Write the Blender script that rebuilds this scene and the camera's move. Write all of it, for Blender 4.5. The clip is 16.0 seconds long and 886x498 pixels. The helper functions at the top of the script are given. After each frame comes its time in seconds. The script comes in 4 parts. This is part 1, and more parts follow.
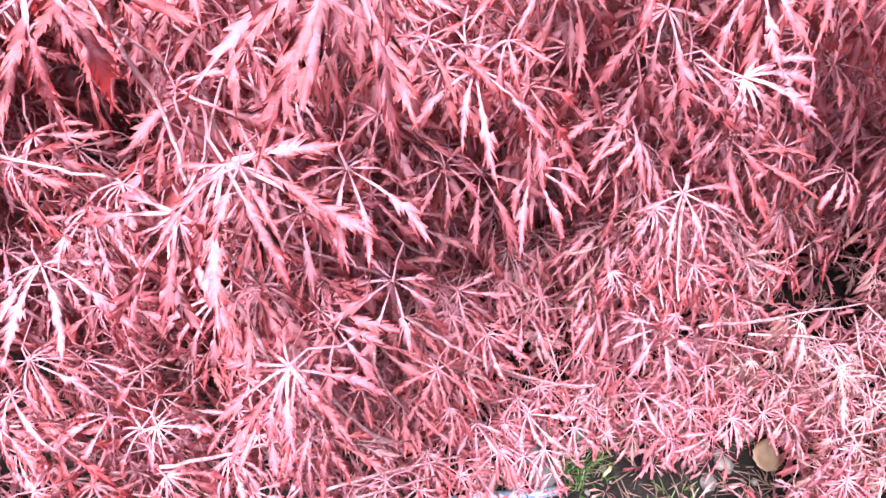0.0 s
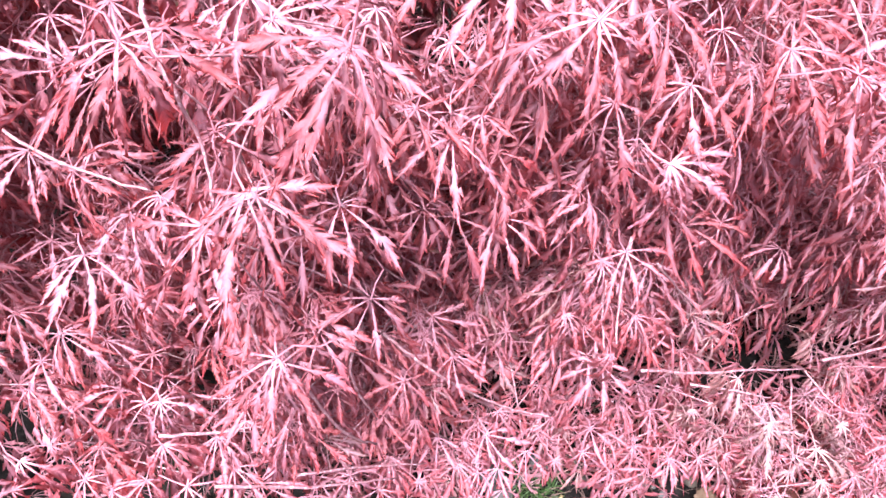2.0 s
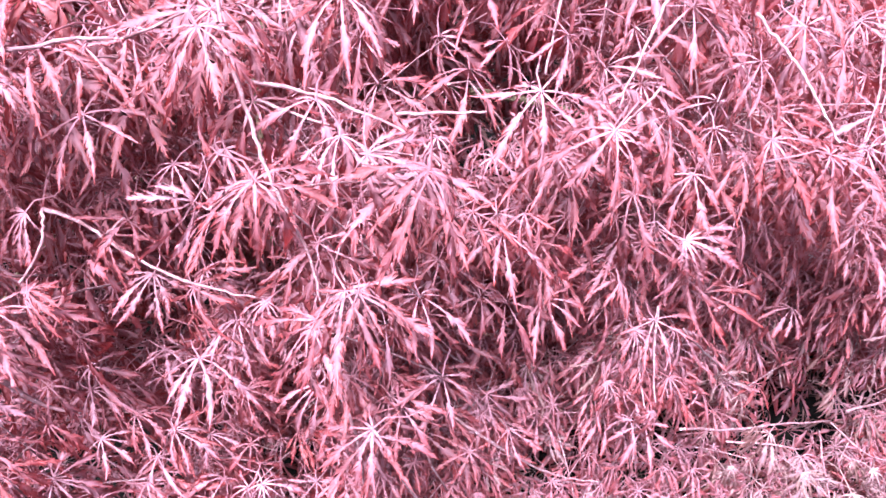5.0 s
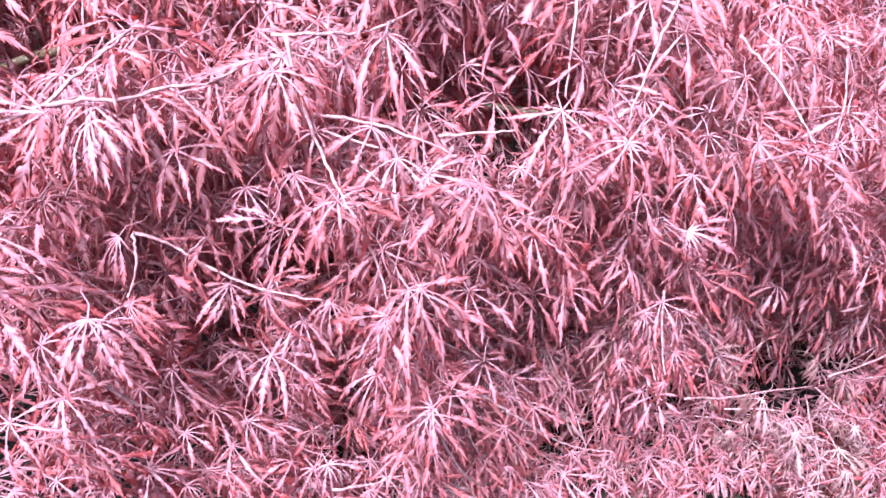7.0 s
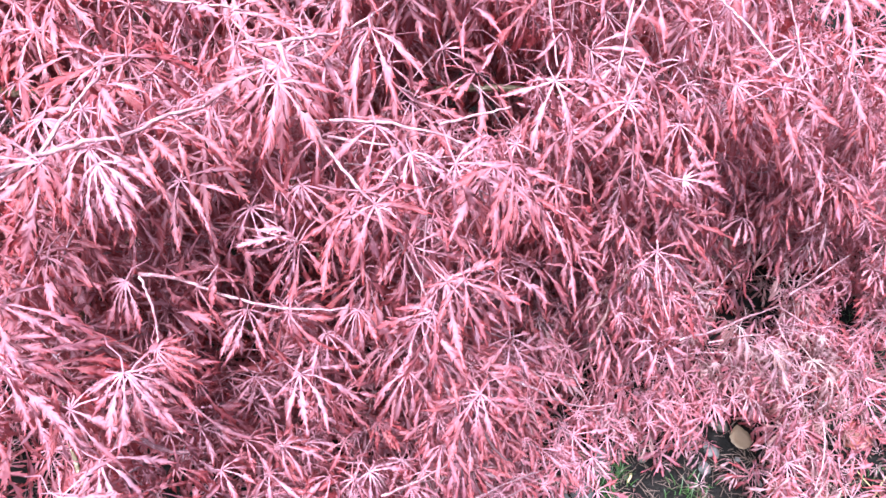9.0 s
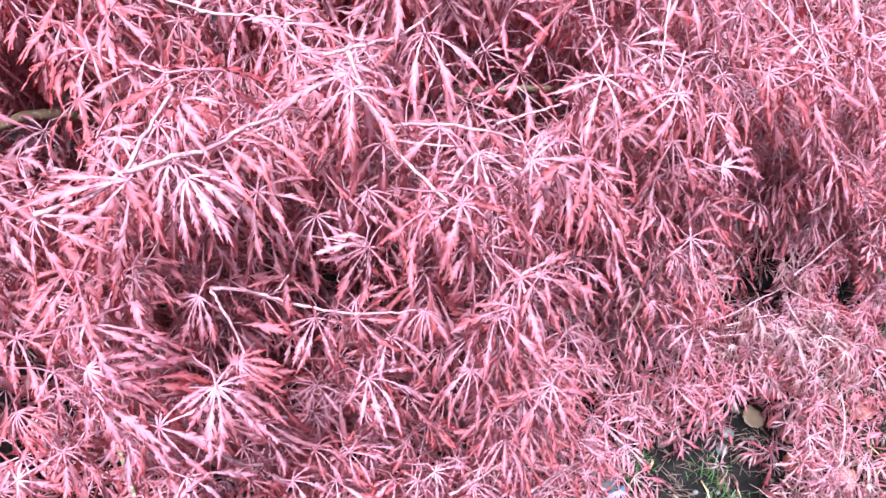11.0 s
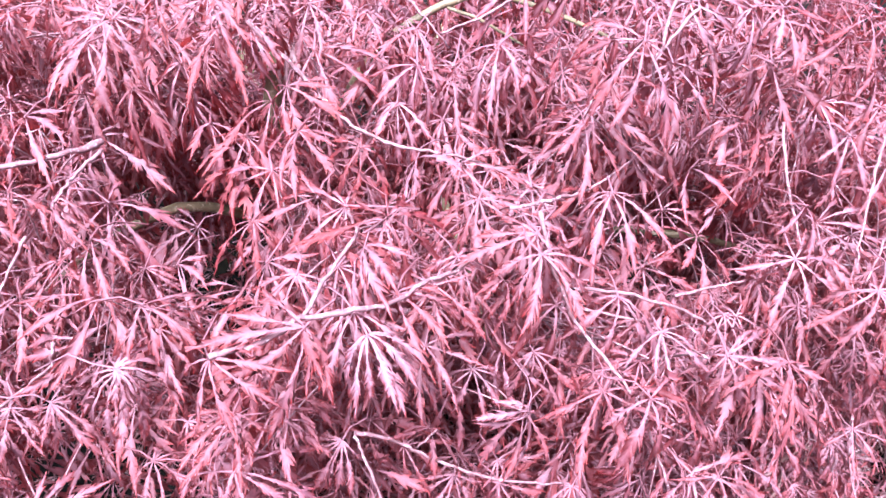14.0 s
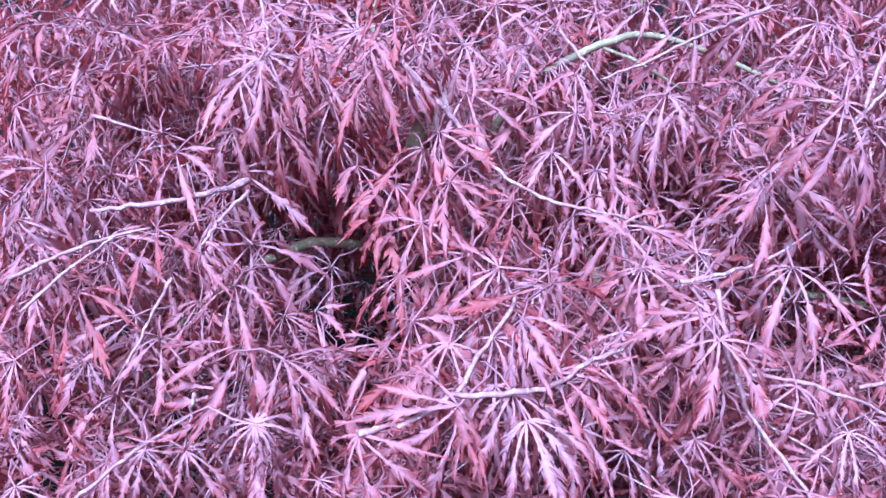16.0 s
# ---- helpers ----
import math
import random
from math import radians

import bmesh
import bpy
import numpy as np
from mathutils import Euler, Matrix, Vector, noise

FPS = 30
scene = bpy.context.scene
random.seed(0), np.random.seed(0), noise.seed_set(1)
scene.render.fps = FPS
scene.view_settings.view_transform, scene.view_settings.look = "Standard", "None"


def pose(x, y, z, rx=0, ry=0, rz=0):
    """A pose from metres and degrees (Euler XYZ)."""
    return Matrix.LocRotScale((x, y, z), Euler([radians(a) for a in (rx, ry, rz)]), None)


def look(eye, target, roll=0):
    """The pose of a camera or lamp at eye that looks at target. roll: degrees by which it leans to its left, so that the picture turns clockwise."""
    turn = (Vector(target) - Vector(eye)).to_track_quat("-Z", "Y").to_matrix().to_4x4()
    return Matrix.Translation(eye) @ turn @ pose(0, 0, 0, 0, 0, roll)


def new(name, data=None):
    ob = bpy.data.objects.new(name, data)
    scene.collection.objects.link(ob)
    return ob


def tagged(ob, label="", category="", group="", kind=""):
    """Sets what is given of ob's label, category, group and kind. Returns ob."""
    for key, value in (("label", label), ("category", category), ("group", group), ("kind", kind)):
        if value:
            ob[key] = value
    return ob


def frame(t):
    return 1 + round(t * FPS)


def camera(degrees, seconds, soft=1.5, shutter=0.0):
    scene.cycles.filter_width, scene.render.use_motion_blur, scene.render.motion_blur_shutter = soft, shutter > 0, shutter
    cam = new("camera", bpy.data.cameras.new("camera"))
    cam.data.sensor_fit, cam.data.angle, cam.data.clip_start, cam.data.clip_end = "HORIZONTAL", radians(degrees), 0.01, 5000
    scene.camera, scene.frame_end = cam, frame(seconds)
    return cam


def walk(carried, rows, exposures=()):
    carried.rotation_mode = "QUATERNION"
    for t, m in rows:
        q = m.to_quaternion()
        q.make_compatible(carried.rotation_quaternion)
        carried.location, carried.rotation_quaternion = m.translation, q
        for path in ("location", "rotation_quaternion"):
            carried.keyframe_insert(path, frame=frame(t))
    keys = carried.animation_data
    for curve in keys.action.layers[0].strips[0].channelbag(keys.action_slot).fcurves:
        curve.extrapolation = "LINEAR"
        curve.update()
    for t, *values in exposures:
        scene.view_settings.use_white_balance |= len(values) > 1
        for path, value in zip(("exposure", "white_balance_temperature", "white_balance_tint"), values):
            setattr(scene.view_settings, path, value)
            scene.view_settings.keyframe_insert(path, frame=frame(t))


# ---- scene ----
cam = camera(58.7, 16.0, soft=1.5)
METRES, EYE, TILT, LEAN, TURN = 0.8, 1.05, -60.0, 0.0, 0.0
ROWS = [
    (0.0, 0.0, 0.0, 0.0, -0.0, 0.0, -0.0),
    (0.5, 0.0091, -0.0453, -0.004, -0.25, 0.59, -1.65),
    (1.0, 0.0257, -0.093, 0.0019, -0.42, 0.45, -4.71),
    (1.5, 0.0242, -0.1115, 0.0092, -0.03, 1.65, -7.02),
    (2.0, 0.0284, -0.1243, -0.0014, 0.19, 2.39, -6.11),
    (2.5, 0.0401, -0.1457, -0.0111, -0.01, 3.68, -4.72),
    (3.0, 0.0311, -0.1661, -0.0046, 0.16, 5.47, -4.01),
    (3.5, 0.0178, -0.1874, 0.0007, 0.7, 7.13, -4.26),
    (6.0, -0.0258, -0.3118, -0.0511, 1.82, 10.03, -0.04),
    (6.5, -0.0398, -0.3463, -0.0488, 1.66, 8.55, -0.91),
    (7.0, -0.0828, -0.3819, -0.0482, 0.4, 9.52, 1.63),
    (7.5, -0.1112, -0.3922, -0.0458, -1.35, 9.82, 5.39),
    (8.0, -0.1465, -0.3766, -0.0245, -2.48, 9.2, 7.43),
    (10.5, -0.3201, -0.3694, -0.0231, -9.32, 6.09, 17.89),
    (11.0, -0.3474, -0.3694, -0.0036, -8.76, 7.28, 16.27),
    (11.5, -0.3702, -0.3646, 0.0172, -8.22, 8.29, 14.69),
    (12.0, -0.3879, -0.3677, 0.0276, -7.6, 9.95, 14.18),
    (12.5, -0.3969, -0.3638, 0.0414, -6.88, 10.71, 13.39),
    (13.0, -0.4103, -0.3511, 0.0688, -5.65, 11.19, 11.84),
    (13.5, -0.4175, -0.334, 0.0934, -5.51, 11.76, 10.11),
    (14.0, -0.4265, -0.3251, 0.1173, -5.42, 13.11, 7.69),
    (14.5, -0.435, -0.3071, 0.1446, -3.28, 13.64, 5.92),
    (15.0, -0.4494, -0.2906, 0.1764, -1.34, 14.04, 4.76),
    (15.5, -0.4641, -0.283, 0.1894, -0.09, 14.28, 3.45),
    (16.0, -0.4782, -0.2835, 0.1867, 0.3, 14.26, 2.75),
]
EXPOSURES = [(0.0, 2.54, 6600, 27), (3.5, 2.42, 6000, 23), (7.0, 2.30, 5650, 14), (10.5, 2.20, 5650, 15), (13.5, 2.14, 5600, 18), (14.5, 2.00, 5350, 12), (15.5, 1.70, 4350, 7), (16.0, 1.64, 4200, 5)]
walk(cam, [(t, pose(0, 0, EYE, TILT, LEAN, TURN) @ pose(METRES * x, METRES * y, METRES * z, 90 + pitch, roll, yaw)) for t, x, y, z, yaw, pitch, roll in ROWS], EXPOSURES)

# ---- light: bright overcast sky ----
world = bpy.data.worlds.new("sky")
scene.world = world
world.use_nodes = True
sky = world.node_tree.nodes.new("ShaderNodeTexSky")
sky.sky_type, sky.sun_disc = "NISHITA", False
sky.sun_elevation, sky.sun_rotation = radians(73), radians(211)
sky.air_density, sky.dust_density, sky.ozone_density = 0.5, 9.0, 0.6
back = world.node_tree.nodes["Background"]
world.node_tree.links.new(sky.outputs[0], back.inputs[0])
back.inputs[1].default_value = 0.075
lamp = bpy.data.lights.new("sun", "SUN")
lamp.energy, lamp.angle, lamp.color = 5.0, radians(28), (1.0, 0.98, 0.96)
sun = new("sun", lamp)
sun.matrix_world = look((-0.6, -0.70, 3.9), (0.0, 0.3, 0.0))

# ---- materials ----
class Mat:
    """A node material with short ways to add and link nodes."""

    def __init__(self, name):
        self.m = bpy.data.materials.new(name)
        self.m.use_nodes = True
        self.t = self.m.node_tree
        self.bsdf = self.t.nodes["Principled BSDF"]
        self.out = self.t.nodes["Material Output"]

    def node(self, kind, **inputs):
        n = self.t.nodes.new(kind)
        for k, v in inputs.items():
            self.put(n.inputs[k.replace("_", " ")], v)
        return n

    def put(self, socket, v):
        if isinstance(v, bpy.types.NodeSocket):
            self.t.links.new(v, socket)
        else:
            socket.default_value = v

    def set(self, **inputs):
        for k, v in inputs.items():
            self.put(self.bsdf.inputs[k.replace("_", " ")], v)

    def noise(self, scale, detail=4.0, rough=0.6, co=None):
        n = self.node("ShaderNodeTexNoise", Scale=scale, Detail=detail, Roughness=rough)
        if co is not None:
            self.put(n.inputs["Vector"], co)
        return n.outputs["Fac"]

    def ramp(self, fac, *stops):
        n = self.node("ShaderNodeValToRGB")
        while len(n.color_ramp.elements) < len(stops):
            n.color_ramp.elements.new(0.5)
        for e, (p, c) in zip(n.color_ramp.elements, stops):
            e.position, e.color = p, (*c, 1.0)
        self.put(n.inputs[0], fac)
        return n.outputs[0]

    def mix(self, fac, a, b, how="MIX"):
        n = self.t.nodes.new("ShaderNodeMix")
        n.data_type, n.blend_type = "RGBA", how
        for k, v in ((0, fac), (6, a), (7, b)):
            self.put(n.inputs[k], (*v, 1.0) if isinstance(v, tuple) and len(v) == 3 else v)
        return n.outputs[2]

    def math(self, op, a, b=0.0):
        n = self.t.nodes.new("ShaderNodeMath")
        n.operation = op
        self.put(n.inputs[0], a)
        self.put(n.inputs[1], b)
        return n.outputs[0]

    def bump(self, height, strength=0.3, distance=0.001):
        n = self.node("ShaderNodeBump", Height=height, Strength=strength, Distance=distance)
        self.put(self.bsdf.inputs["Normal"], n.outputs[0])

    def where(self):
        return self.node("ShaderNodeNewGeometry").outputs["Position"]


def leaf_material(name, tones, rim, rib, gloss):
    """Thin red leaf: tone varies leaf by leaf, spokes paler, some light comes through."""
    m = Mat(name)
    isle = m.node("ShaderNodeNewGeometry").outputs["Random Per Island"]
    whole = m.node("ShaderNodeObjectInfo").outputs["Random"]
    tone = m.math("FRACT", m.math("ADD", isle, whole))
    vein = m.node("ShaderNodeAttribute")
    vein.attribute_name = "rib"
    drift = m.ramp(m.noise(34.0, 3.0, 0.55, m.where()), (0.28, (0, 0, 0)), (0.72, (1, 1, 1)))
    mixed = m.math("ADD", m.math("MULTIPLY", tone, 0.5), m.math("MULTIPLY", drift, 0.5))
    face = m.ramp(mixed, *[(k / (len(tones) - 1), c) for k, c in enumerate(tones)])
    blot = m.ramp(m.noise(75.0, 5.0, 0.65, m.where()), (0.38, (0, 0, 0)), (0.68, (1, 1, 1)))
    base = m.mix(m.math("MULTIPLY", blot, 0.6), face, rim)
    bloom = m.ramp(m.noise(210.0, 4.0, 0.7, m.where()), (0.5, (0, 0, 0)), (0.72, (1, 1, 1)))
    base = m.mix(m.math("MULTIPLY", bloom, 0.22), base, rib)
    base = m.mix(m.ramp(vein.outputs["Fac"], (0.1, (0, 0, 0)), (0.36, (1, 1, 1))), m.mix(0.8, face, rim), base)
    flush = m.ramp(vein.outputs["Fac"], (0.14, (0, 0, 0)), (0.5, (1, 1, 1)))
    share = m.math("ADD", m.math("MULTIPLY", m.math("FRACT", m.math("MULTIPLY", tone, 5.3)), 0.62), 0.08)
    base = m.mix(m.math("MULTIPLY", flush, share), base, (0.33, 0.19, 0.255))
    pale = m.math("ADD", m.math("MULTIPLY", m.math("FRACT", m.math("MULTIPLY", tone, 11.7)), 0.55), 0.3)
    veined = m.mix(m.math("MULTIPLY", m.math("POWER", vein.outputs["Fac"], 4.0), pale), base, rib)
    rough = m.math("ADD", m.math("ADD", m.math("MULTIPLY", m.noise(220.0, 3.0, 0.6, m.where()), 0.25), gloss), m.math("MULTIPLY", m.math("FRACT", m.math("MULTIPLY", tone, 7.3)), 0.2))
    m.set(Base_Color=veined, Roughness=rough, Specular_IOR_Level=0.62, IOR=1.5)
    m.bump(m.noise(420.0, 4.0, 0.7, m.where()), 0.8, 0.0016)
    thin = m.node("ShaderNodeBsdfTranslucent", Color=m.mix(0.6, veined, (0.58, 0.03, 0.018)))
    both = m.node("ShaderNodeMixShader", Fac=0.30)
    m.t.links.new(m.bsdf.outputs[0], both.inputs[1])
    m.t.links.new(thin.outputs[0], both.inputs[2])
    m.t.links.new(both.outputs[0], m.out.inputs[0])
    return m.m


def bark_material(name, dark, pale, lichen, scale=120.0):
    m = Mat(name)
    at = m.where()
    base = m.mix(m.ramp(m.noise(scale, 6.0, 0.7, at), (0.35, (0, 0, 0)), (0.65, (1, 1, 1))), dark, pale)
    spots = m.ramp(m.noise(scale * 2.2, 4.0, 0.6, at), (0.56, (0, 0, 0)), (0.66, (1, 1, 1)))
    m.set(Base_Color=m.mix(spots, base, lichen), Roughness=0.62, Specular_IOR_Level=0.5)
    m.bump(m.noise(scale * 4, 4.0, 0.7, at), 0.5, 0.001)
    return m.m


def soil_material():
    m = Mat("soil")
    at = m.where()
    # near-black soil and moss tones: shade of the overhanging leaves is in the colour
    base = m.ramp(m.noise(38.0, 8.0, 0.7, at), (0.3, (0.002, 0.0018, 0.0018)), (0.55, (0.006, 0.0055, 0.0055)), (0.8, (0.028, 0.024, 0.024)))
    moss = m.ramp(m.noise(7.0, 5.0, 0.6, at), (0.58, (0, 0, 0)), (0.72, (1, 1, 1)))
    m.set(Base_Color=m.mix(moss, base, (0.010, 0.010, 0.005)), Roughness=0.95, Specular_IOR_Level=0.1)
    m.bump(m.noise(150.0, 8.0, 0.75, at), 0.9, 0.006)
    return m.m


def plain_material(name, a, b, rough, scale=60.0, bump=0.3, metal=0.0, jitter=0.0):
    m = Mat(name)
    at = m.where()
    base = m.mix(m.noise(scale, 6.0, 0.65, at), a, b)
    if jitter:
        hue = m.node("ShaderNodeHueSaturation", Color=base)
        m.put(hue.inputs["Value"], m.math("ADD", m.math("MULTIPLY", m.node("ShaderNodeObjectInfo").outputs["Random"], jitter), 1.0 - jitter / 2))
        base = hue.outputs[0]
    m.set(Base_Color=base, Roughness=rough, Metallic=metal)
    m.bump(m.noise(scale * 5, 5.0, 0.7, at), bump, 0.002)
    return m.m


LEAF = leaf_material("maple_leaf", ((0.065, 0.004, 0.008), (0.140, 0.010, 0.014), (0.20, 0.018, 0.022), (0.185, 0.045, 0.060), (0.215, 0.075, 0.108), (0.27, 0.120, 0.185)),
                     (0.19, 0.006, 0.008), (0.41, 0.20, 0.27), 0.30)
OLD_LEAF = leaf_material("faded_leaf", ((0.05, 0.018, 0.016), (0.13, 0.054, 0.050), (0.23, 0.135, 0.130), (0.10, 0.055, 0.036), (0.18, 0.085, 0.085)), (0.09, 0.022, 0.018), (0.36, 0.25, 0.26), 0.40)
TWIG = bark_material("twig_bark", (0.13, 0.05, 0.06), (0.27, 0.14, 0.17), (0.42, 0.32, 0.38))
LIMB = bark_material("limb_bark", (0.07, 0.052, 0.030), (0.18, 0.140, 0.085), (0.32, 0.27, 0.21), 60.0)
SOIL = soil_material()
STONE = plain_material("stone", (0.02, 0.02, 0.021), (0.075, 0.075, 0.075), 0.7, 45.0, 0.5, jitter=0.8)
PALE_STONE = plain_material("pale_stone", (0.025, 0.022, 0.018), (0.065, 0.058, 0.047), 0.65, 40.0, 0.4)
PIPE = plain_material("pale_blue_plastic", (0.05, 0.09, 0.14), (0.12, 0.18, 0.25), 0.35, 30.0, 0.05)
GRASS = plain_material("grass_blade", (0.008, 0.030, 0.006), (0.024, 0.062, 0.012), 0.5, 25.0, 0.1)
DRY = plain_material("dry_stem", (0.035, 0.020, 0.016), (0.12, 0.080, 0.066), 0.7, 200.0, 0.3)
STRAW = plain_material("straw", (0.20, 0.14, 0.07), (0.34, 0.26, 0.15), 0.6, 80.0, 0.2)
RUSSET = plain_material("russet_dead_leaf", (0.05, 0.010, 0.007), (0.12, 0.024, 0.014), 0.55, 50.0, 0.4, jitter=0.6)
TAN = plain_material("tan_dead_leaf", (0.05, 0.034, 0.020), (0.12, 0.085, 0.055), 0.6, 50.0, 0.4, jitter=0.4)

# ---- leaf hubs along the outer twigs, by part of the crown ----
TWIGS_A = [
    ([(-0.436, 0.274, 0.899), (-0.416, 0.281, 0.893), (-0.394, 0.291, 0.890), (-0.371, 0.309, 0.892), (-0.350, 0.342, 0.898), (-0.333, 0.366, 0.901), (-0.335, 0.415, 0.882)], 0.0026),
    ([(-0.378, 0.303, 0.890), (-0.340, 0.295, 0.901), (-0.315, 0.304, 0.893), (-0.282, 0.329, 0.885), (-0.257, 0.346, 0.874), (-0.225, 0.380, 0.872)], 0.0024),
    ([(-0.403, 0.568, 0.965), (-0.380, 0.561, 0.939), (-0.359, 0.553, 0.913), (-0.339, 0.530, 0.897), (-0.318, 0.505, 0.890), (-0.291, 0.491, 0.882), (-0.261, 0.482, 0.877), (-0.232, 0.479, 0.868), (-0.199, 0.487, 0.847)], 0.0024),
    ([(-0.178, 0.342, 0.840), (-0.134, 0.345, 0.828), (-0.097, 0.337, 0.819), (-0.047, 0.333, 0.788), (-0.010, 0.318, 0.755)], 0.0021),
    ([(-0.169, 0.331, 0.831), (-0.142, 0.326, 0.823), (-0.114, 0.316, 0.821)], 0.0017),
    ([(-0.031, 0.531, 1.014), (-0.052, 0.506, 0.991), (-0.069, 0.482, 0.971), (-0.071, 0.479, 0.936), (-0.052, 0.500, 0.878)], 0.0024),
    ([(-0.035, 0.499, 0.987), (-0.061, 0.483, 0.970), (-0.075, 0.474, 0.952)], 0.0020),
    ([(-0.096, 0.611, 0.976), (-0.123, 0.629, 0.951), (-0.153, 0.639, 0.928), (-0.189, 0.636, 0.911), (-0.228, 0.620, 0.907)], 0.0022),
    ([(-0.259, 0.699, 0.917), (-0.247, 0.648, 0.919), (-0.232, 0.627, 0.906), (-0.218, 0.630, 0.884)], 0.0019),
    ([(-0.543, 0.549, 0.867), (-0.585, 0.522, 0.876), (-0.627, 0.509, 0.880), (-0.667, 0.507, 0.879)], 0.0037),
    ([(-0.536, 0.519, 0.883), (-0.554, 0.494, 0.879), (-0.563, 0.467, 0.882), (-0.568, 0.453, 0.879)], 0.0022),
    ([(-0.710, 0.436, 0.877), (-0.676, 0.457, 0.879), (-0.641, 0.470, 0.883), (-0.609, 0.476, 0.885)], 0.0022),
    ([(-0.702, 0.417, 0.859), (-0.669, 0.449, 0.872), (-0.638, 0.470, 0.882)], 0.0020),
    ([(-0.592, 0.444, 0.860), (-0.610, 0.427, 0.838), (-0.627, 0.406, 0.818), (-0.644, 0.385, 0.801)], 0.0020),
]
TWIGS_B = [
    ([(-0.675, 0.318, 0.747), (-0.644, 0.342, 0.756), (-0.600, 0.350, 0.788), (-0.568, 0.347, 0.817)], 0.0022),
    ([(-0.563, 0.350, 0.838), (-0.570, 0.344, 0.816), (-0.579, 0.331, 0.793)], 0.0018),
    ([(-0.670, 0.581, 0.921), (-0.641, 0.572, 0.915), (-0.618, 0.568, 0.908)], 0.0017),
    ([(-0.525, 0.657, 0.991), (-0.517, 0.620, 0.978), (-0.511, 0.586, 0.971)], 0.0019),
    ([(-0.210, 0.391, 0.887), (-0.179, 0.403, 0.879), (-0.147, 0.423, 0.864), (-0.117, 0.438, 0.861), (-0.085, 0.456, 0.866)], 0.0020),
    ([(-0.350, 0.295, 0.748), (-0.323, 0.289, 0.738), (-0.299, 0.278, 0.730), (-0.273, 0.265, 0.722), (-0.243, 0.255, 0.712), (-0.211, 0.251, 0.703), (-0.180, 0.250, 0.694)], 0.0021),
    ([(-0.350, 0.294, 0.748), (-0.345, 0.274, 0.743), (-0.338, 0.247, 0.747), (-0.332, 0.211, 0.760)], 0.0018),
    ([(-0.301, 0.281, 0.732), (-0.283, 0.287, 0.747)], 0.0014),
    ([(-0.193, 0.370, 0.900), (-0.183, 0.336, 0.864), (-0.172, 0.312, 0.835), (-0.156, 0.274, 0.829), (-0.138, 0.243, 0.813), (-0.124, 0.232, 0.774), (-0.115, 0.207, 0.750)], 0.0022),
    ([(0.067, 0.479, 0.875), (0.058, 0.430, 0.847), (0.045, 0.366, 0.831)], 0.0020),
    ([(0.156, 0.453, 0.870), (0.135, 0.418, 0.848), (0.118, 0.389, 0.825), (0.104, 0.359, 0.805)], 0.0019),
    ([(0.139, 0.378, 0.811), (0.118, 0.355, 0.805), (0.102, 0.339, 0.802)], 0.0015),
    ([(0.216, 0.437, 0.839), (0.234, 0.414, 0.827), (0.252, 0.394, 0.811), (0.266, 0.371, 0.796), (0.276, 0.345, 0.785)], 0.0021),
    ([(0.402, 0.584, 0.749), (0.368, 0.498, 0.760), (0.344, 0.435, 0.759), (0.304, 0.361, 0.774)], 0.0019),
]
TWIGS_C = [
    ([(-0.069, 0.349, 0.804), (-0.029, 0.359, 0.797), (0.002, 0.363, 0.796)], 0.0019),
    ([(-0.396, 0.187, 0.707), (-0.382, 0.187, 0.664), (-0.367, 0.190, 0.623), (-0.348, 0.192, 0.597)], 0.0029),
    ([(0.172, 0.326, 0.590), (0.173, 0.294, 0.538), (0.176, 0.265, 0.514)], 0.0018),
    ([(0.228, 0.295, 0.402), (0.309, 0.331, 0.335), (0.386, 0.359, 0.297), (0.482, 0.399, 0.237)], 0.0020),
    ([(0.454, 0.376, 0.252), (0.438, 0.310, 0.270), (0.427, 0.261, 0.284)], 0.0017),
    ([(0.482, 0.397, 0.236), (0.532, 0.370, 0.202), (0.583, 0.371, 0.176)], 0.0015),
    ([(0.503, 0.410, 0.243), (0.593, 0.445, 0.226), (0.646, 0.461, 0.247)], 0.0024),
    ([(-0.086, 0.182, 0.624), (-0.070, 0.181, 0.522), (-0.051, 0.180, 0.455), (-0.027, 0.198, 0.379)], 0.0020),
    ([(-0.088, 0.197, 0.774), (-0.066, 0.248, 0.678), (-0.046, 0.282, 0.593), (-0.022, 0.302, 0.526), (0.007, 0.322, 0.464)], 0.0020),
    ([(-0.127, 0.209, 0.663), (-0.113, 0.196, 0.636), (-0.102, 0.179, 0.605), (-0.099, 0.167, 0.544), (-0.099, 0.159, 0.473)], 0.0021),
    ([(-0.035, 0.278, 0.467), (-0.007, 0.264, 0.454), (0.022, 0.257, 0.428), (0.053, 0.267, 0.372), (0.087, 0.278, 0.318), (0.121, 0.281, 0.292), (0.159, 0.287, 0.272)], 0.0021),
    ([(-0.187, 0.139, 0.521), (-0.146, 0.156, 0.496), (-0.110, 0.168, 0.493)], 0.0018),
    ([(-0.143, 0.115, 0.482), (-0.097, 0.133, 0.434), (-0.052, 0.154, 0.387), (-0.007, 0.180, 0.334)], 0.0019),
    ([(0.160, 0.306, 0.549), (0.165, 0.294, 0.508), (0.171, 0.269, 0.491)], 0.0018),
]
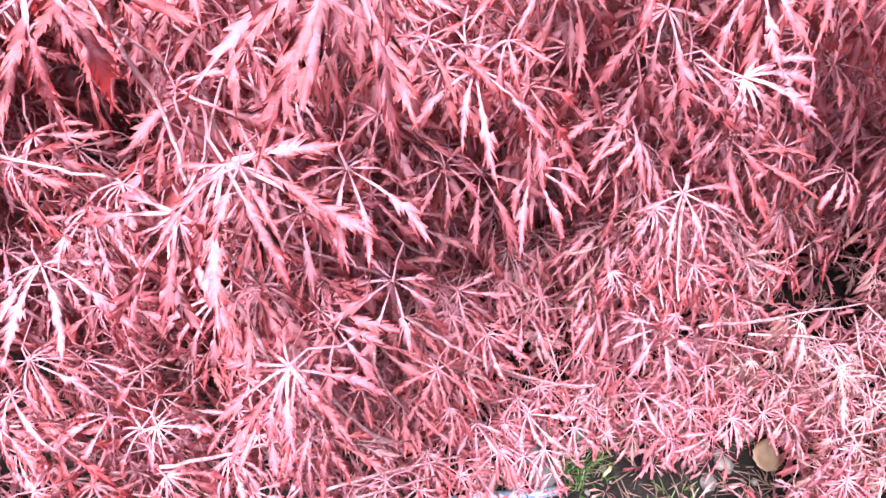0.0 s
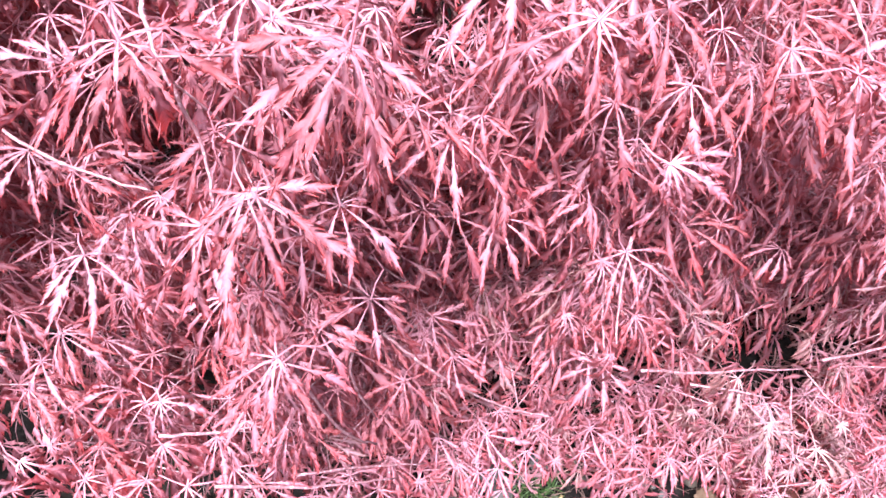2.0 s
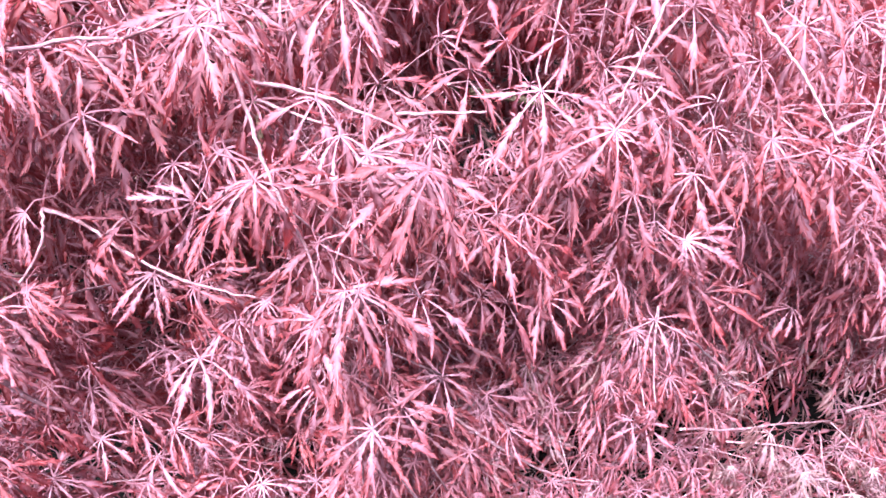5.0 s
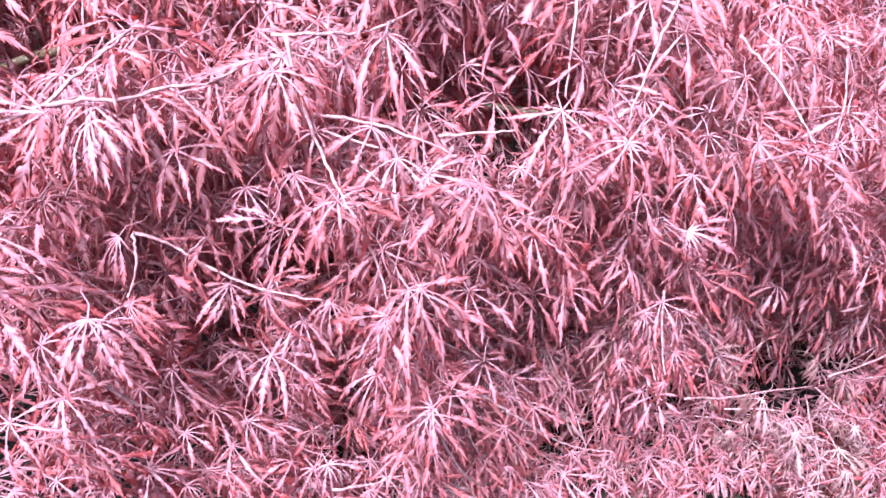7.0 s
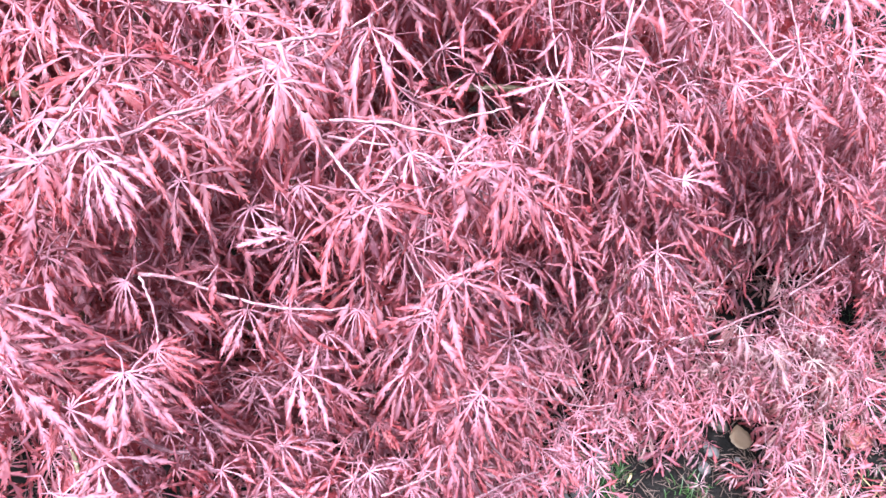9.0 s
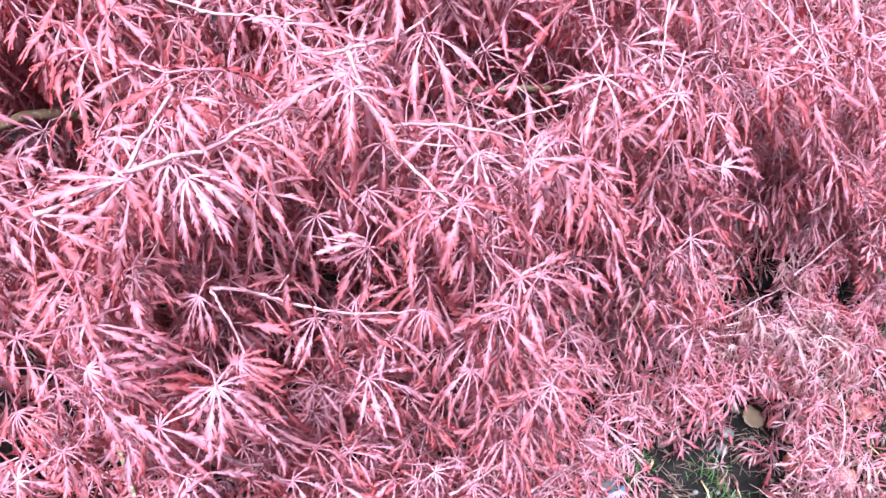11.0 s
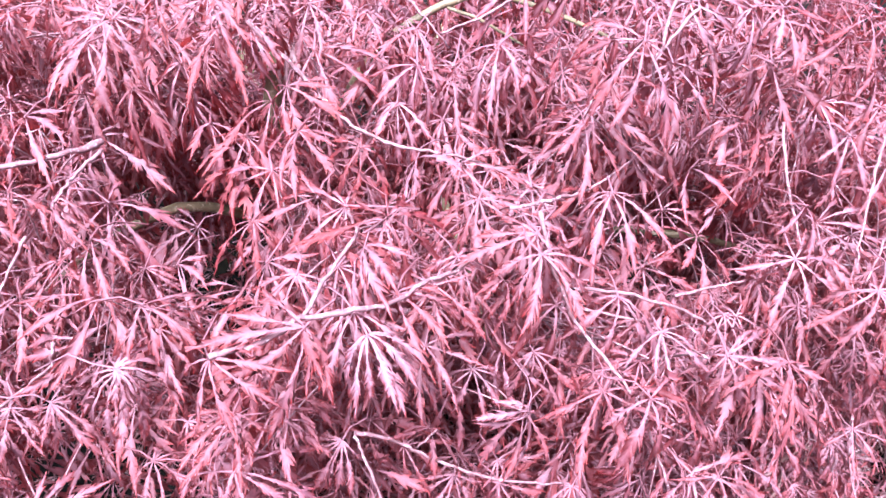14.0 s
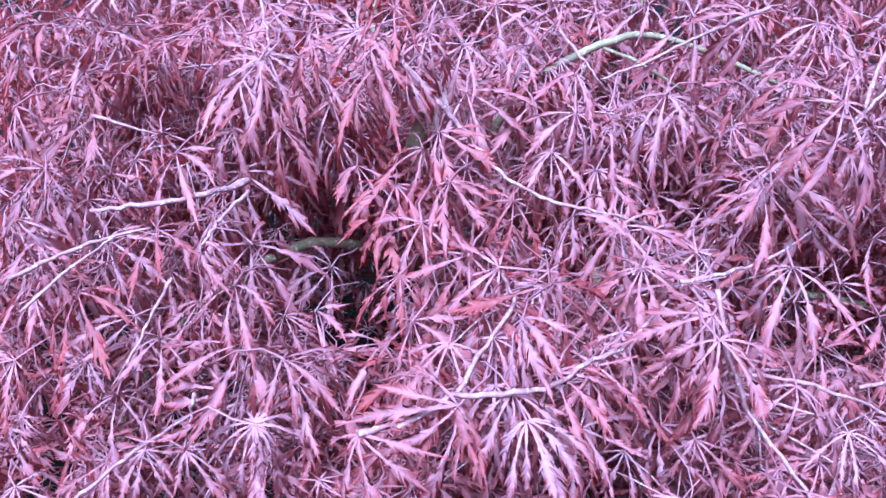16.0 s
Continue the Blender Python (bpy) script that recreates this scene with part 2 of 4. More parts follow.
TWIGS_D = [
    ([(0.169, 0.282, 0.463), (0.187, 0.289, 0.306)], 0.0017),
    ([(0.211, 0.342, 0.528), (0.267, 0.370, 0.434), (0.317, 0.378, 0.368)], 0.0019),
    ([(0.314, 0.333, 0.298), (0.367, 0.330, 0.299), (0.418, 0.340, 0.270)], 0.0018),
    ([(-0.046, 0.262, 0.507), (-0.049, 0.214, 0.511), (-0.028, 0.208, 0.422)], 0.0019),
    ([(0.519, 0.238, 0.268), (0.563, 0.221, 0.250), (0.608, 0.193, 0.245)], 0.0020),
    ([(0.430, 0.196, 0.264), (0.413, 0.153, 0.248), (0.380, 0.113, 0.239)], 0.0017),
    ([(-0.091, 0.146, 0.428), (-0.033, 0.178, 0.369), (0.023, 0.210, 0.297)], 0.0017),
    ([(0.069, 0.178, 0.273), (0.078, 0.138, 0.271), (0.084, 0.108, 0.268)], 0.0014),
]
CROWN_LEFT = [(-0.725, 0.625, 0.982), (-0.719, 0.399, 0.826), (-0.718, 0.557, 0.955), (-0.717, 0.484, 0.899), (-0.708, 0.648, 0.978), (-0.704, 0.476, 0.880), (-0.696, 0.520, 0.919), (-0.684, 0.619, 0.940), (-0.678, 0.593, 0.915), (-0.674, 0.445, 0.851), (-0.669, 0.407, 0.811), (-0.665, 0.650, 0.922), (-0.655, 0.802, 0.867), (-0.646, 0.570, 0.885), (-0.636, 0.443, 0.821), (-0.622, 0.588, 0.900), (-0.613, 0.490, 0.875), (-0.610, 0.420, 0.820), (-0.604, 0.559, 0.899), (-0.573, 0.522, 0.858), (-0.572, 0.686, 0.956), (-0.568, 0.460, 0.887), (-0.567, 0.609, 0.887), (-0.549, 0.359, 0.827), (-0.544, 0.657, 0.953), (-0.540, 0.491, 0.851), (-0.538, 0.395, 0.838), (-0.527, 0.344, 0.805), (-0.519, 0.575, 0.976), (-0.515, 0.582, 0.904)]
CROWN_LEFT_B = [(-0.511, 0.434, 0.823), (-0.502, 0.372, 0.847), (-0.496, 0.373, 0.814), (-0.491, 0.665, 0.947), (-0.490, 0.455, 0.802), (-0.480, 0.612, 0.964), (-0.470, 0.600, 0.916), (-0.467, 0.583, 0.887), (-0.449, 0.593, 0.920), (-0.449, 0.549, 0.883), (-0.439, 0.205, 0.807), (-0.435, 0.621, 0.969), (-0.429, 0.596, 0.951), (-0.415, 0.512, 0.892), (-0.413, 0.430, 0.870), (-0.410, 0.629, 0.987), (-0.404, 0.394, 0.857), (-0.401, 0.578, 0.961), (-0.391, 0.532, 0.913), (-0.384, 0.311, 0.884), (-0.382, 0.617, 0.969), (-0.378, 0.343, 0.894), (-0.377, 0.552, 0.913), (-0.374, 0.291, 0.897), (-0.370, 0.500, 0.903), (-0.359, 0.432, 0.886), (-0.350, 0.639, 0.943), (-0.348, 0.317, 0.879), (-0.346, 0.381, 0.892), (-0.342, 0.601, 0.869)]
CROWN_LEFT_C = [(-0.337, 0.417, 0.887), (-0.333, 0.276, 0.900), (-0.327, 0.352, 0.905), (-0.318, 0.496, 0.882), (-0.316, 0.714, 0.939), (-0.309, 0.317, 0.890), (-0.308, 0.371, 0.917)]
CROWN_MID = [(-0.290, 0.303, 0.843), (-0.286, 0.624, 0.889), (-0.280, 0.324, 0.886), (-0.279, 0.554, 0.884), (-0.275, 0.749, 0.894), (-0.270, 0.484, 0.873), (-0.257, 0.353, 0.883), (-0.251, 0.618, 0.921), (-0.250, 0.719, 0.933), (-0.235, 0.469, 0.874), (-0.231, 0.576, 0.843), (-0.228, 0.417, 0.880), (-0.226, 0.496, 0.857), (-0.226, 0.332, 0.874), (-0.217, 0.629, 0.848), (-0.202, 0.567, 0.828), (-0.199, 0.330, 0.900), (-0.198, 0.642, 0.851), (-0.196, 0.354, 0.897), (-0.196, 0.376, 0.885), (-0.189, 0.511, 0.826), (-0.189, 0.618, 0.827), (-0.177, 0.339, 0.827), (-0.171, 0.456, 0.852), (-0.163, 0.254, 0.825), (-0.155, 0.655, 0.812), (-0.153, 0.280, 0.814), (-0.149, 0.648, 0.834), (-0.147, 0.656, 0.865), (-0.146, 0.221, 0.862)]
CROWN_MID_B = [(-0.144, 0.651, 0.916), (-0.137, 0.668, 0.944), (-0.128, 0.555, 0.806), (-0.127, 0.334, 0.834), (-0.121, 0.446, 0.847), (-0.118, 0.613, 0.816), (-0.118, 0.518, 0.812), (-0.113, 0.415, 0.874), (-0.111, 0.617, 0.844), (-0.110, 0.607, 0.910), (-0.110, 0.320, 0.816), (-0.104, 0.295, 0.833), (-0.099, 0.583, 0.808), (-0.096, 0.630, 0.962), (-0.089, 0.558, 0.856), (-0.086, 0.380, 0.814), (-0.086, 0.473, 0.982), (-0.078, 0.523, 0.891), (-0.075, 0.565, 0.946), (-0.074, 0.597, 0.877), (-0.073, 0.564, 0.907), (-0.071, 0.488, 0.857), (-0.070, 0.574, 0.987), (-0.068, 0.471, 0.938), (-0.052, 0.540, 0.973), (-0.051, 0.284, 0.817), (-0.043, 0.503, 0.852), (-0.041, 0.503, 0.938), (-0.040, 0.453, 0.808), (-0.036, 0.236, 0.860)]
CROWN_MID_C = [(-0.036, 0.319, 0.812), (-0.030, 0.523, 0.984)]
CROWN_RIGHT = [(0.002, 0.493, 0.820), (0.006, 0.535, 0.823), (0.018, 0.455, 0.802), (0.026, 0.515, 0.979), (0.036, 0.391, 0.806), (0.041, 0.502, 0.817), (0.042, 0.517, 0.859), (0.043, 0.359, 0.825), (0.056, 0.473, 0.826), (0.056, 0.497, 0.862), (0.063, 0.397, 0.850), (0.067, 0.521, 0.916), (0.081, 0.478, 0.863), (0.101, 0.544, 0.951), (0.107, 0.488, 0.891), (0.125, 0.510, 0.948), (0.129, 0.401, 0.801), (0.132, 0.462, 0.870), (0.150, 0.522, 0.956), (0.160, 0.499, 0.916), (0.161, 0.474, 0.890), (0.166, 0.438, 0.850), (0.224, 0.410, 0.817), (0.238, 0.489, 0.861), (0.249, 0.542, 0.822), (0.256, 0.427, 0.839), (0.267, 0.476, 0.850), (0.308, 0.454, 0.800), (0.313, 0.556, 0.813)]
HEM_RIGHT = [(0.006, 0.238, 0.342), (0.006, 0.155, 0.284), (0.016, 0.185, 0.306), (0.058, 0.221, 0.261), (0.062, 0.162, 0.267), (0.064, 0.252, 0.250), (0.081, 0.215, 0.261), (0.087, 0.258, 0.265), (0.093, 0.177, 0.256), (0.097, 0.279, 0.287), (0.103, 0.222, 0.259), (0.134, 0.245, 0.259), (0.140, 0.304, 0.311), (0.164, 0.294, 0.248), (0.168, 0.242, 0.250), (0.199, 0.253, 0.257), (0.205, 0.275, 0.274), (0.210, 0.303, 0.345), (0.233, 0.248, 0.251), (0.254, 0.293, 0.248), (0.259, 0.267, 0.254), (0.268, 0.236, 0.272), (0.279, 0.311, 0.262), (0.302, 0.078, 0.181), (0.310, 0.360, 0.272), (0.311, 0.389, 0.347), (0.341, 0.269, 0.233), (0.342, 0.337, 0.335), (0.364, 0.268, 0.255), (0.366, 0.437, 0.339)]
HEM_RIGHT_B = [(0.373, 0.059, 0.184), (0.376, 0.112, 0.224), (0.392, 0.284, 0.318), (0.413, 0.199, 0.236), (0.416, 0.467, 0.309), (0.421, 0.435, 0.332), (0.429, 0.030, 0.204), (0.432, 0.154, 0.232), (0.437, 0.308, 0.241), (0.442, 0.229, 0.319), (0.446, 0.329, 0.251), (0.462, 0.451, 0.321), (0.488, 0.452, 0.292), (0.500, 0.421, 0.336), (0.502, 0.346, 0.221), (0.506, 0.385, 0.186), (0.529, 0.218, 0.235), (0.536, 0.412, 0.237), (0.555, 0.268, 0.252), (0.555, 0.193, 0.226), (0.579, 0.313, 0.236), (0.580, 0.356, 0.177), (0.597, 0.377, 0.163), (0.604, 0.487, 0.346), (0.609, 0.402, 0.144), (0.620, 0.467, 0.185), (0.630, 0.461, 0.293), (0.634, 0.390, 0.272), (0.647, 0.487, 0.214), (0.676, 0.291, 0.182)]
HEM_RIGHT_C = [(0.713, 0.450, 0.164), (0.720, 0.404, 0.274), (0.727, 0.479, 0.235), (0.732, 0.448, 0.089), (0.754, 0.408, 0.178), (0.754, 0.479, 0.325)]
SHOULDER_LEFT = [(-0.717, 0.322, 0.767), (-0.714, 0.365, 0.798), (-0.690, 0.373, 0.787), (-0.668, 0.362, 0.721), (-0.650, 0.392, 0.784), (-0.626, 0.353, 0.760), (-0.586, 0.339, 0.780), (-0.510, 0.165, 0.751), (-0.508, 0.219, 0.756), (-0.506, 0.284, 0.763), (-0.492, 0.573, 0.732), (-0.487, 0.348, 0.774), (-0.485, 0.325, 0.749), (-0.478, 0.179, 0.749), (-0.477, 0.284, 0.757), (-0.476, 0.402, 0.796), (-0.471, 0.228, 0.782), (-0.441, 0.192, 0.735), (-0.428, 0.355, 0.716), (-0.427, 0.358, 0.771), (-0.426, 0.196, 0.715), (-0.425, 0.078, 0.681), (-0.418, 0.212, 0.753), (-0.414, 0.111, 0.735), (-0.413, 0.340, 0.743), (-0.405, 0.160, 0.686), (-0.404, 0.097, 0.656), (-0.393, 0.216, 0.725), (-0.390, 0.134, 0.654), (-0.388, 0.316, 0.751)]
SHOULDER_LEFT_B = [(-0.368, 0.323, 0.741), (-0.365, 0.184, 0.721), (-0.363, 0.200, 0.742), (-0.363, 0.199, 0.633), (-0.360, 0.282, 0.759), (-0.357, 0.182, 0.773), (-0.345, 0.362, 0.716), (-0.340, 0.217, 0.744), (-0.336, 0.319, 0.723), (-0.329, 0.351, 0.728), (-0.313, 0.324, 0.738), (-0.310, 0.291, 0.720)]
SHOULDER_MID = [(-0.288, 0.294, 0.739), (-0.271, 0.268, 0.702), (-0.247, 0.321, 0.777), (-0.234, 0.254, 0.703), (-0.230, 0.277, 0.699), (-0.216, 0.338, 0.784), (-0.214, 0.268, 0.791), (-0.199, 0.315, 0.800), (-0.173, 0.243, 0.700), (-0.172, 0.287, 0.644), (-0.171, 0.328, 0.776), (-0.169, 0.590, 0.796), (-0.125, 0.252, 0.659), (-0.122, 0.193, 0.740), (-0.115, 0.183, 0.764), (-0.108, 0.217, 0.633), (-0.097, 0.208, 0.766), (-0.094, 0.272, 0.771), (-0.089, 0.237, 0.735), (-0.085, 0.194, 0.783), (-0.084, 0.165, 0.626), (-0.082, 0.296, 0.688), (-0.081, 0.154, 0.660), (-0.074, 0.249, 0.649), (-0.044, 0.272, 0.646), (-0.034, 0.267, 0.729), (-0.032, 0.474, 0.738), (-0.013, 0.425, 0.795), (-0.008, 0.298, 0.752)]
SHOULDER_RIGHT = [(0.009, 0.358, 0.755), (0.017, 0.292, 0.733), (0.035, 0.308, 0.740), (0.047, 0.393, 0.761), (0.057, 0.320, 0.655), (0.063, 0.352, 0.766), (0.088, 0.357, 0.744), (0.102, 0.340, 0.792), (0.123, 0.360, 0.679), (0.123, 0.355, 0.635), (0.136, 0.361, 0.655), (0.147, 0.365, 0.798), (0.162, 0.375, 0.636), (0.168, 0.304, 0.716), (0.183, 0.342, 0.672), (0.187, 0.368, 0.782), (0.188, 0.399, 0.626), (0.194, 0.396, 0.787), (0.239, 0.401, 0.725), (0.241, 0.396, 0.778), (0.242, 0.425, 0.666), (0.269, 0.334, 0.786), (0.276, 0.380, 0.757), (0.289, 0.358, 0.761), (0.305, 0.411, 0.673), (0.318, 0.368, 0.760), (0.347, 0.372, 0.664), (0.349, 0.524, 0.780), (0.358, 0.486, 0.746), (0.360, 0.363, 0.786)]
SHOULDER_RIGHT_B = [(0.370, 0.464, 0.777), (0.373, 0.426, 0.731), (0.379, 0.393, 0.624), (0.381, 0.426, 0.628), (0.383, 0.594, 0.768), (0.388, 0.390, 0.670), (0.403, 0.577, 0.767), (0.406, 0.464, 0.726), (0.413, 0.523, 0.781), (0.418, 0.419, 0.706), (0.421, 0.619, 0.728), (0.431, 0.449, 0.743), (0.434, 0.642, 0.763), (0.437, 0.495, 0.768), (0.445, 0.463, 0.673), (0.452, 0.614, 0.716), (0.457, 0.585, 0.741), (0.474, 0.640, 0.729), (0.475, 0.536, 0.711), (0.484, 0.381, 0.704), (0.485, 0.556, 0.727), (0.485, 0.419, 0.623), (0.485, 0.569, 0.757), (0.496, 0.459, 0.645), (0.501, 0.624, 0.716), (0.507, 0.588, 0.694), (0.511, 0.650, 0.742), (0.513, 0.447, 0.683), (0.526, 0.605, 0.705)]
SKIRT_LEFT = [(-0.382, 0.113, 0.592), (-0.366, 0.178, 0.606), (-0.359, 0.140, 0.580), (-0.342, 0.213, 0.602), (-0.342, 0.229, 0.616), (-0.331, 0.179, 0.576), (-0.330, 0.137, 0.545), (-0.304, 0.200, 0.582)]
SKIRT_MID = [(-0.298, 0.160, 0.530), (-0.292, 0.181, 0.539), (-0.289, 0.085, 0.514), (-0.288, 0.106, 0.522), (-0.287, 0.256, 0.603), (-0.282, 0.206, 0.548), (-0.274, 0.123, 0.512), (-0.267, 0.158, 0.512), (-0.261, 0.195, 0.502), (-0.256, 0.252, 0.572), (-0.252, 0.209, 0.530), (-0.246, 0.104, 0.495), (-0.243, 0.245, 0.542), (-0.242, 0.131, 0.496), (-0.235, 0.174, 0.512), (-0.226, 0.226, 0.584), (-0.224, 0.099, 0.488), (-0.214, 0.205, 0.522), (-0.211, 0.167, 0.510), (-0.199, 0.110, 0.491), (-0.194, 0.163, 0.528), (-0.191, 0.136, 0.502), (-0.178, 0.233, 0.491), (-0.169, 0.111, 0.481), (-0.158, 0.196, 0.460), (-0.155, 0.154, 0.481), (-0.138, 0.175, 0.467), (-0.138, 0.133, 0.468), (-0.137, 0.214, 0.620), (-0.119, 0.130, 0.442)]
SKIRT_MID_B = [(-0.110, 0.235, 0.486), (-0.105, 0.164, 0.448), (-0.098, 0.171, 0.474), (-0.097, 0.239, 0.524), (-0.092, 0.182, 0.596), (-0.087, 0.176, 0.528), (-0.086, 0.177, 0.453), (-0.079, 0.137, 0.388), (-0.076, 0.242, 0.416), (-0.072, 0.245, 0.540), (-0.060, 0.128, 0.374), (-0.059, 0.198, 0.506), (-0.059, 0.281, 0.539), (-0.050, 0.273, 0.433), (-0.049, 0.165, 0.370), (-0.045, 0.286, 0.522), (-0.027, 0.330, 0.519), (-0.014, 0.262, 0.412), (-0.005, 0.222, 0.482)]
SKIRT_RIGHT = [(0.007, 0.294, 0.423), (0.013, 0.312, 0.437), (0.038, 0.276, 0.424), (0.047, 0.389, 0.485), (0.049, 0.383, 0.442), (0.054, 0.338, 0.407), (0.055, 0.319, 0.371), (0.061, 0.365, 0.419), (0.078, 0.344, 0.606), (0.094, 0.337, 0.371), (0.098, 0.377, 0.408), (0.122, 0.357, 0.423), (0.130, 0.317, 0.383), (0.138, 0.398, 0.472), (0.139, 0.308, 0.479), (0.149, 0.406, 0.433), (0.154, 0.315, 0.565), (0.156, 0.362, 0.565), (0.166, 0.241, 0.540), (0.168, 0.310, 0.592), (0.179, 0.313, 0.419), (0.196, 0.296, 0.511), (0.201, 0.350, 0.605), (0.207, 0.345, 0.525), (0.232, 0.441, 0.585), (0.234, 0.373, 0.552), (0.251, 0.443, 0.617), (0.264, 0.384, 0.424), (0.267, 0.410, 0.576), (0.296, 0.417, 0.382)]
SKIRT_RIGHT_B = [(0.314, 0.478, 0.477), (0.335, 0.482, 0.445), (0.354, 0.491, 0.468), (0.355, 0.449, 0.354), (0.358, 0.465, 0.385), (0.362, 0.533, 0.456), (0.372, 0.482, 0.429), (0.383, 0.478, 0.396), (0.386, 0.487, 0.472), (0.395, 0.402, 0.610), (0.405, 0.470, 0.528), (0.406, 0.480, 0.418), (0.424, 0.469, 0.411), (0.431, 0.423, 0.460), (0.436, 0.467, 0.541), (0.439, 0.446, 0.434), (0.442, 0.458, 0.480), (0.447, 0.464, 0.356), (0.452, 0.471, 0.430), (0.453, 0.431, 0.557), (0.476, 0.474, 0.421), (0.483, 0.406, 0.514), (0.494, 0.428, 0.480), (0.498, 0.470, 0.400), (0.508, 0.464, 0.578), (0.509, 0.437, 0.381), (0.511, 0.462, 0.531), (0.521, 0.427, 0.364), (0.524, 0.400, 0.464), (0.539, 0.507, 0.362)]
SKIRT_RIGHT_C = [(0.574, 0.508, 0.376), (0.578, 0.471, 0.502), (0.592, 0.477, 0.565), (0.609, 0.448, 0.522), (0.616, 0.445, 0.420), (0.634, 0.466, 0.542), (0.670, 0.422, 0.359), (0.700, 0.487, 0.401)]
HUBS = CROWN_LEFT + CROWN_LEFT_B + CROWN_LEFT_C + CROWN_MID + CROWN_MID_B + CROWN_MID_C + CROWN_RIGHT + HEM_RIGHT + HEM_RIGHT_B + HEM_RIGHT_C + SHOULDER_LEFT + SHOULDER_LEFT_B + SHOULDER_MID + SHOULDER_RIGHT + SHOULDER_RIGHT_B + SKIRT_LEFT + SKIRT_MID + SKIRT_MID_B + SKIRT_RIGHT + SKIRT_RIGHT_B + SKIRT_RIGHT_C

# ---- building helpers ----
def mesh_of(name, verts, faces, material, smooth=True, rib=None):
    me = bpy.data.meshes.new(name)
    me.from_pydata(verts, [], faces)
    me.materials.append(material)
    if rib is not None:
        layer = me.attributes.new("rib", "FLOAT", "POINT")
        layer.data.foreach_set("value", np.asarray(rib, dtype=np.float32))
    if smooth:
        me.polygons.foreach_set("use_smooth", [True] * len(me.polygons))
    me.update()
    return me


def part(name, me, parent, label="", m=None):
    ob = new(name, me)
    ob.parent = parent
    if m is not None:
        ob.matrix_basis = m
    return tagged(ob, label)


def tube(points, radii, sides=6, bumps=0.0, rng=None):
    """Vertices and faces of a bent, tapering round rod with capped ends."""
    pts = [Vector(p) for p in points]
    verts, faces = [], []
    side = Vector((1, 0, 0))
    for i, p in enumerate(pts):
        way = (pts[min(i + 1, len(pts) - 1)] - pts[max(i - 1, 0)]).normalized()
        side = side - way * side.dot(way)
        if side.length < 1e-4:
            side = way.orthogonal()
        side.normalize()
        other = way.cross(side)
        for k in range(sides):
            a = 2 * math.pi * k / sides
            r = radii[i] * (1 + (rng.uniform(-bumps, bumps) if rng else 0))
            verts.append(p + (side * math.cos(a) + other * math.sin(a)) * r)
    for i in range(len(pts) - 1):
        for k in range(sides):
            a, b = i * sides + k, i * sides + (k + 1) % sides
            faces.append((a, b, b + sides, a + sides))
    faces.append(tuple(range(sides - 1, -1, -1)))
    faces.append(tuple(range(len(verts) - sides, len(verts))))
    return [tuple(v) for v in verts], faces


def curve_through(points, steps=5, wander=0.0, rng=None):
    """A smooth line through the points (Catmull-Rom), slightly crooked."""
    p = [Vector(q) for q in points]
    p = [p[0] * 2 - p[1]] + p + [p[-1] * 2 - p[-2]]
    line = []
    for i in range(1, len(p) - 2):
        for s in range(steps):
            u = s / steps
            q = 0.5 * (2 * p[i] + (p[i + 1] - p[i - 1]) * u + (2 * p[i - 1] - 5 * p[i] + 4 * p[i + 1] - p[i + 2]) * u * u
                       + (3 * p[i] - p[i - 1] - 3 * p[i + 1] + p[i + 2]) * u ** 3)
            if rng and wander:
                q = q + Vector((rng.gauss(0, wander), rng.gauss(0, wander), rng.gauss(0, wander)))
            line.append(q)
    line.append(p[-2])
    return line


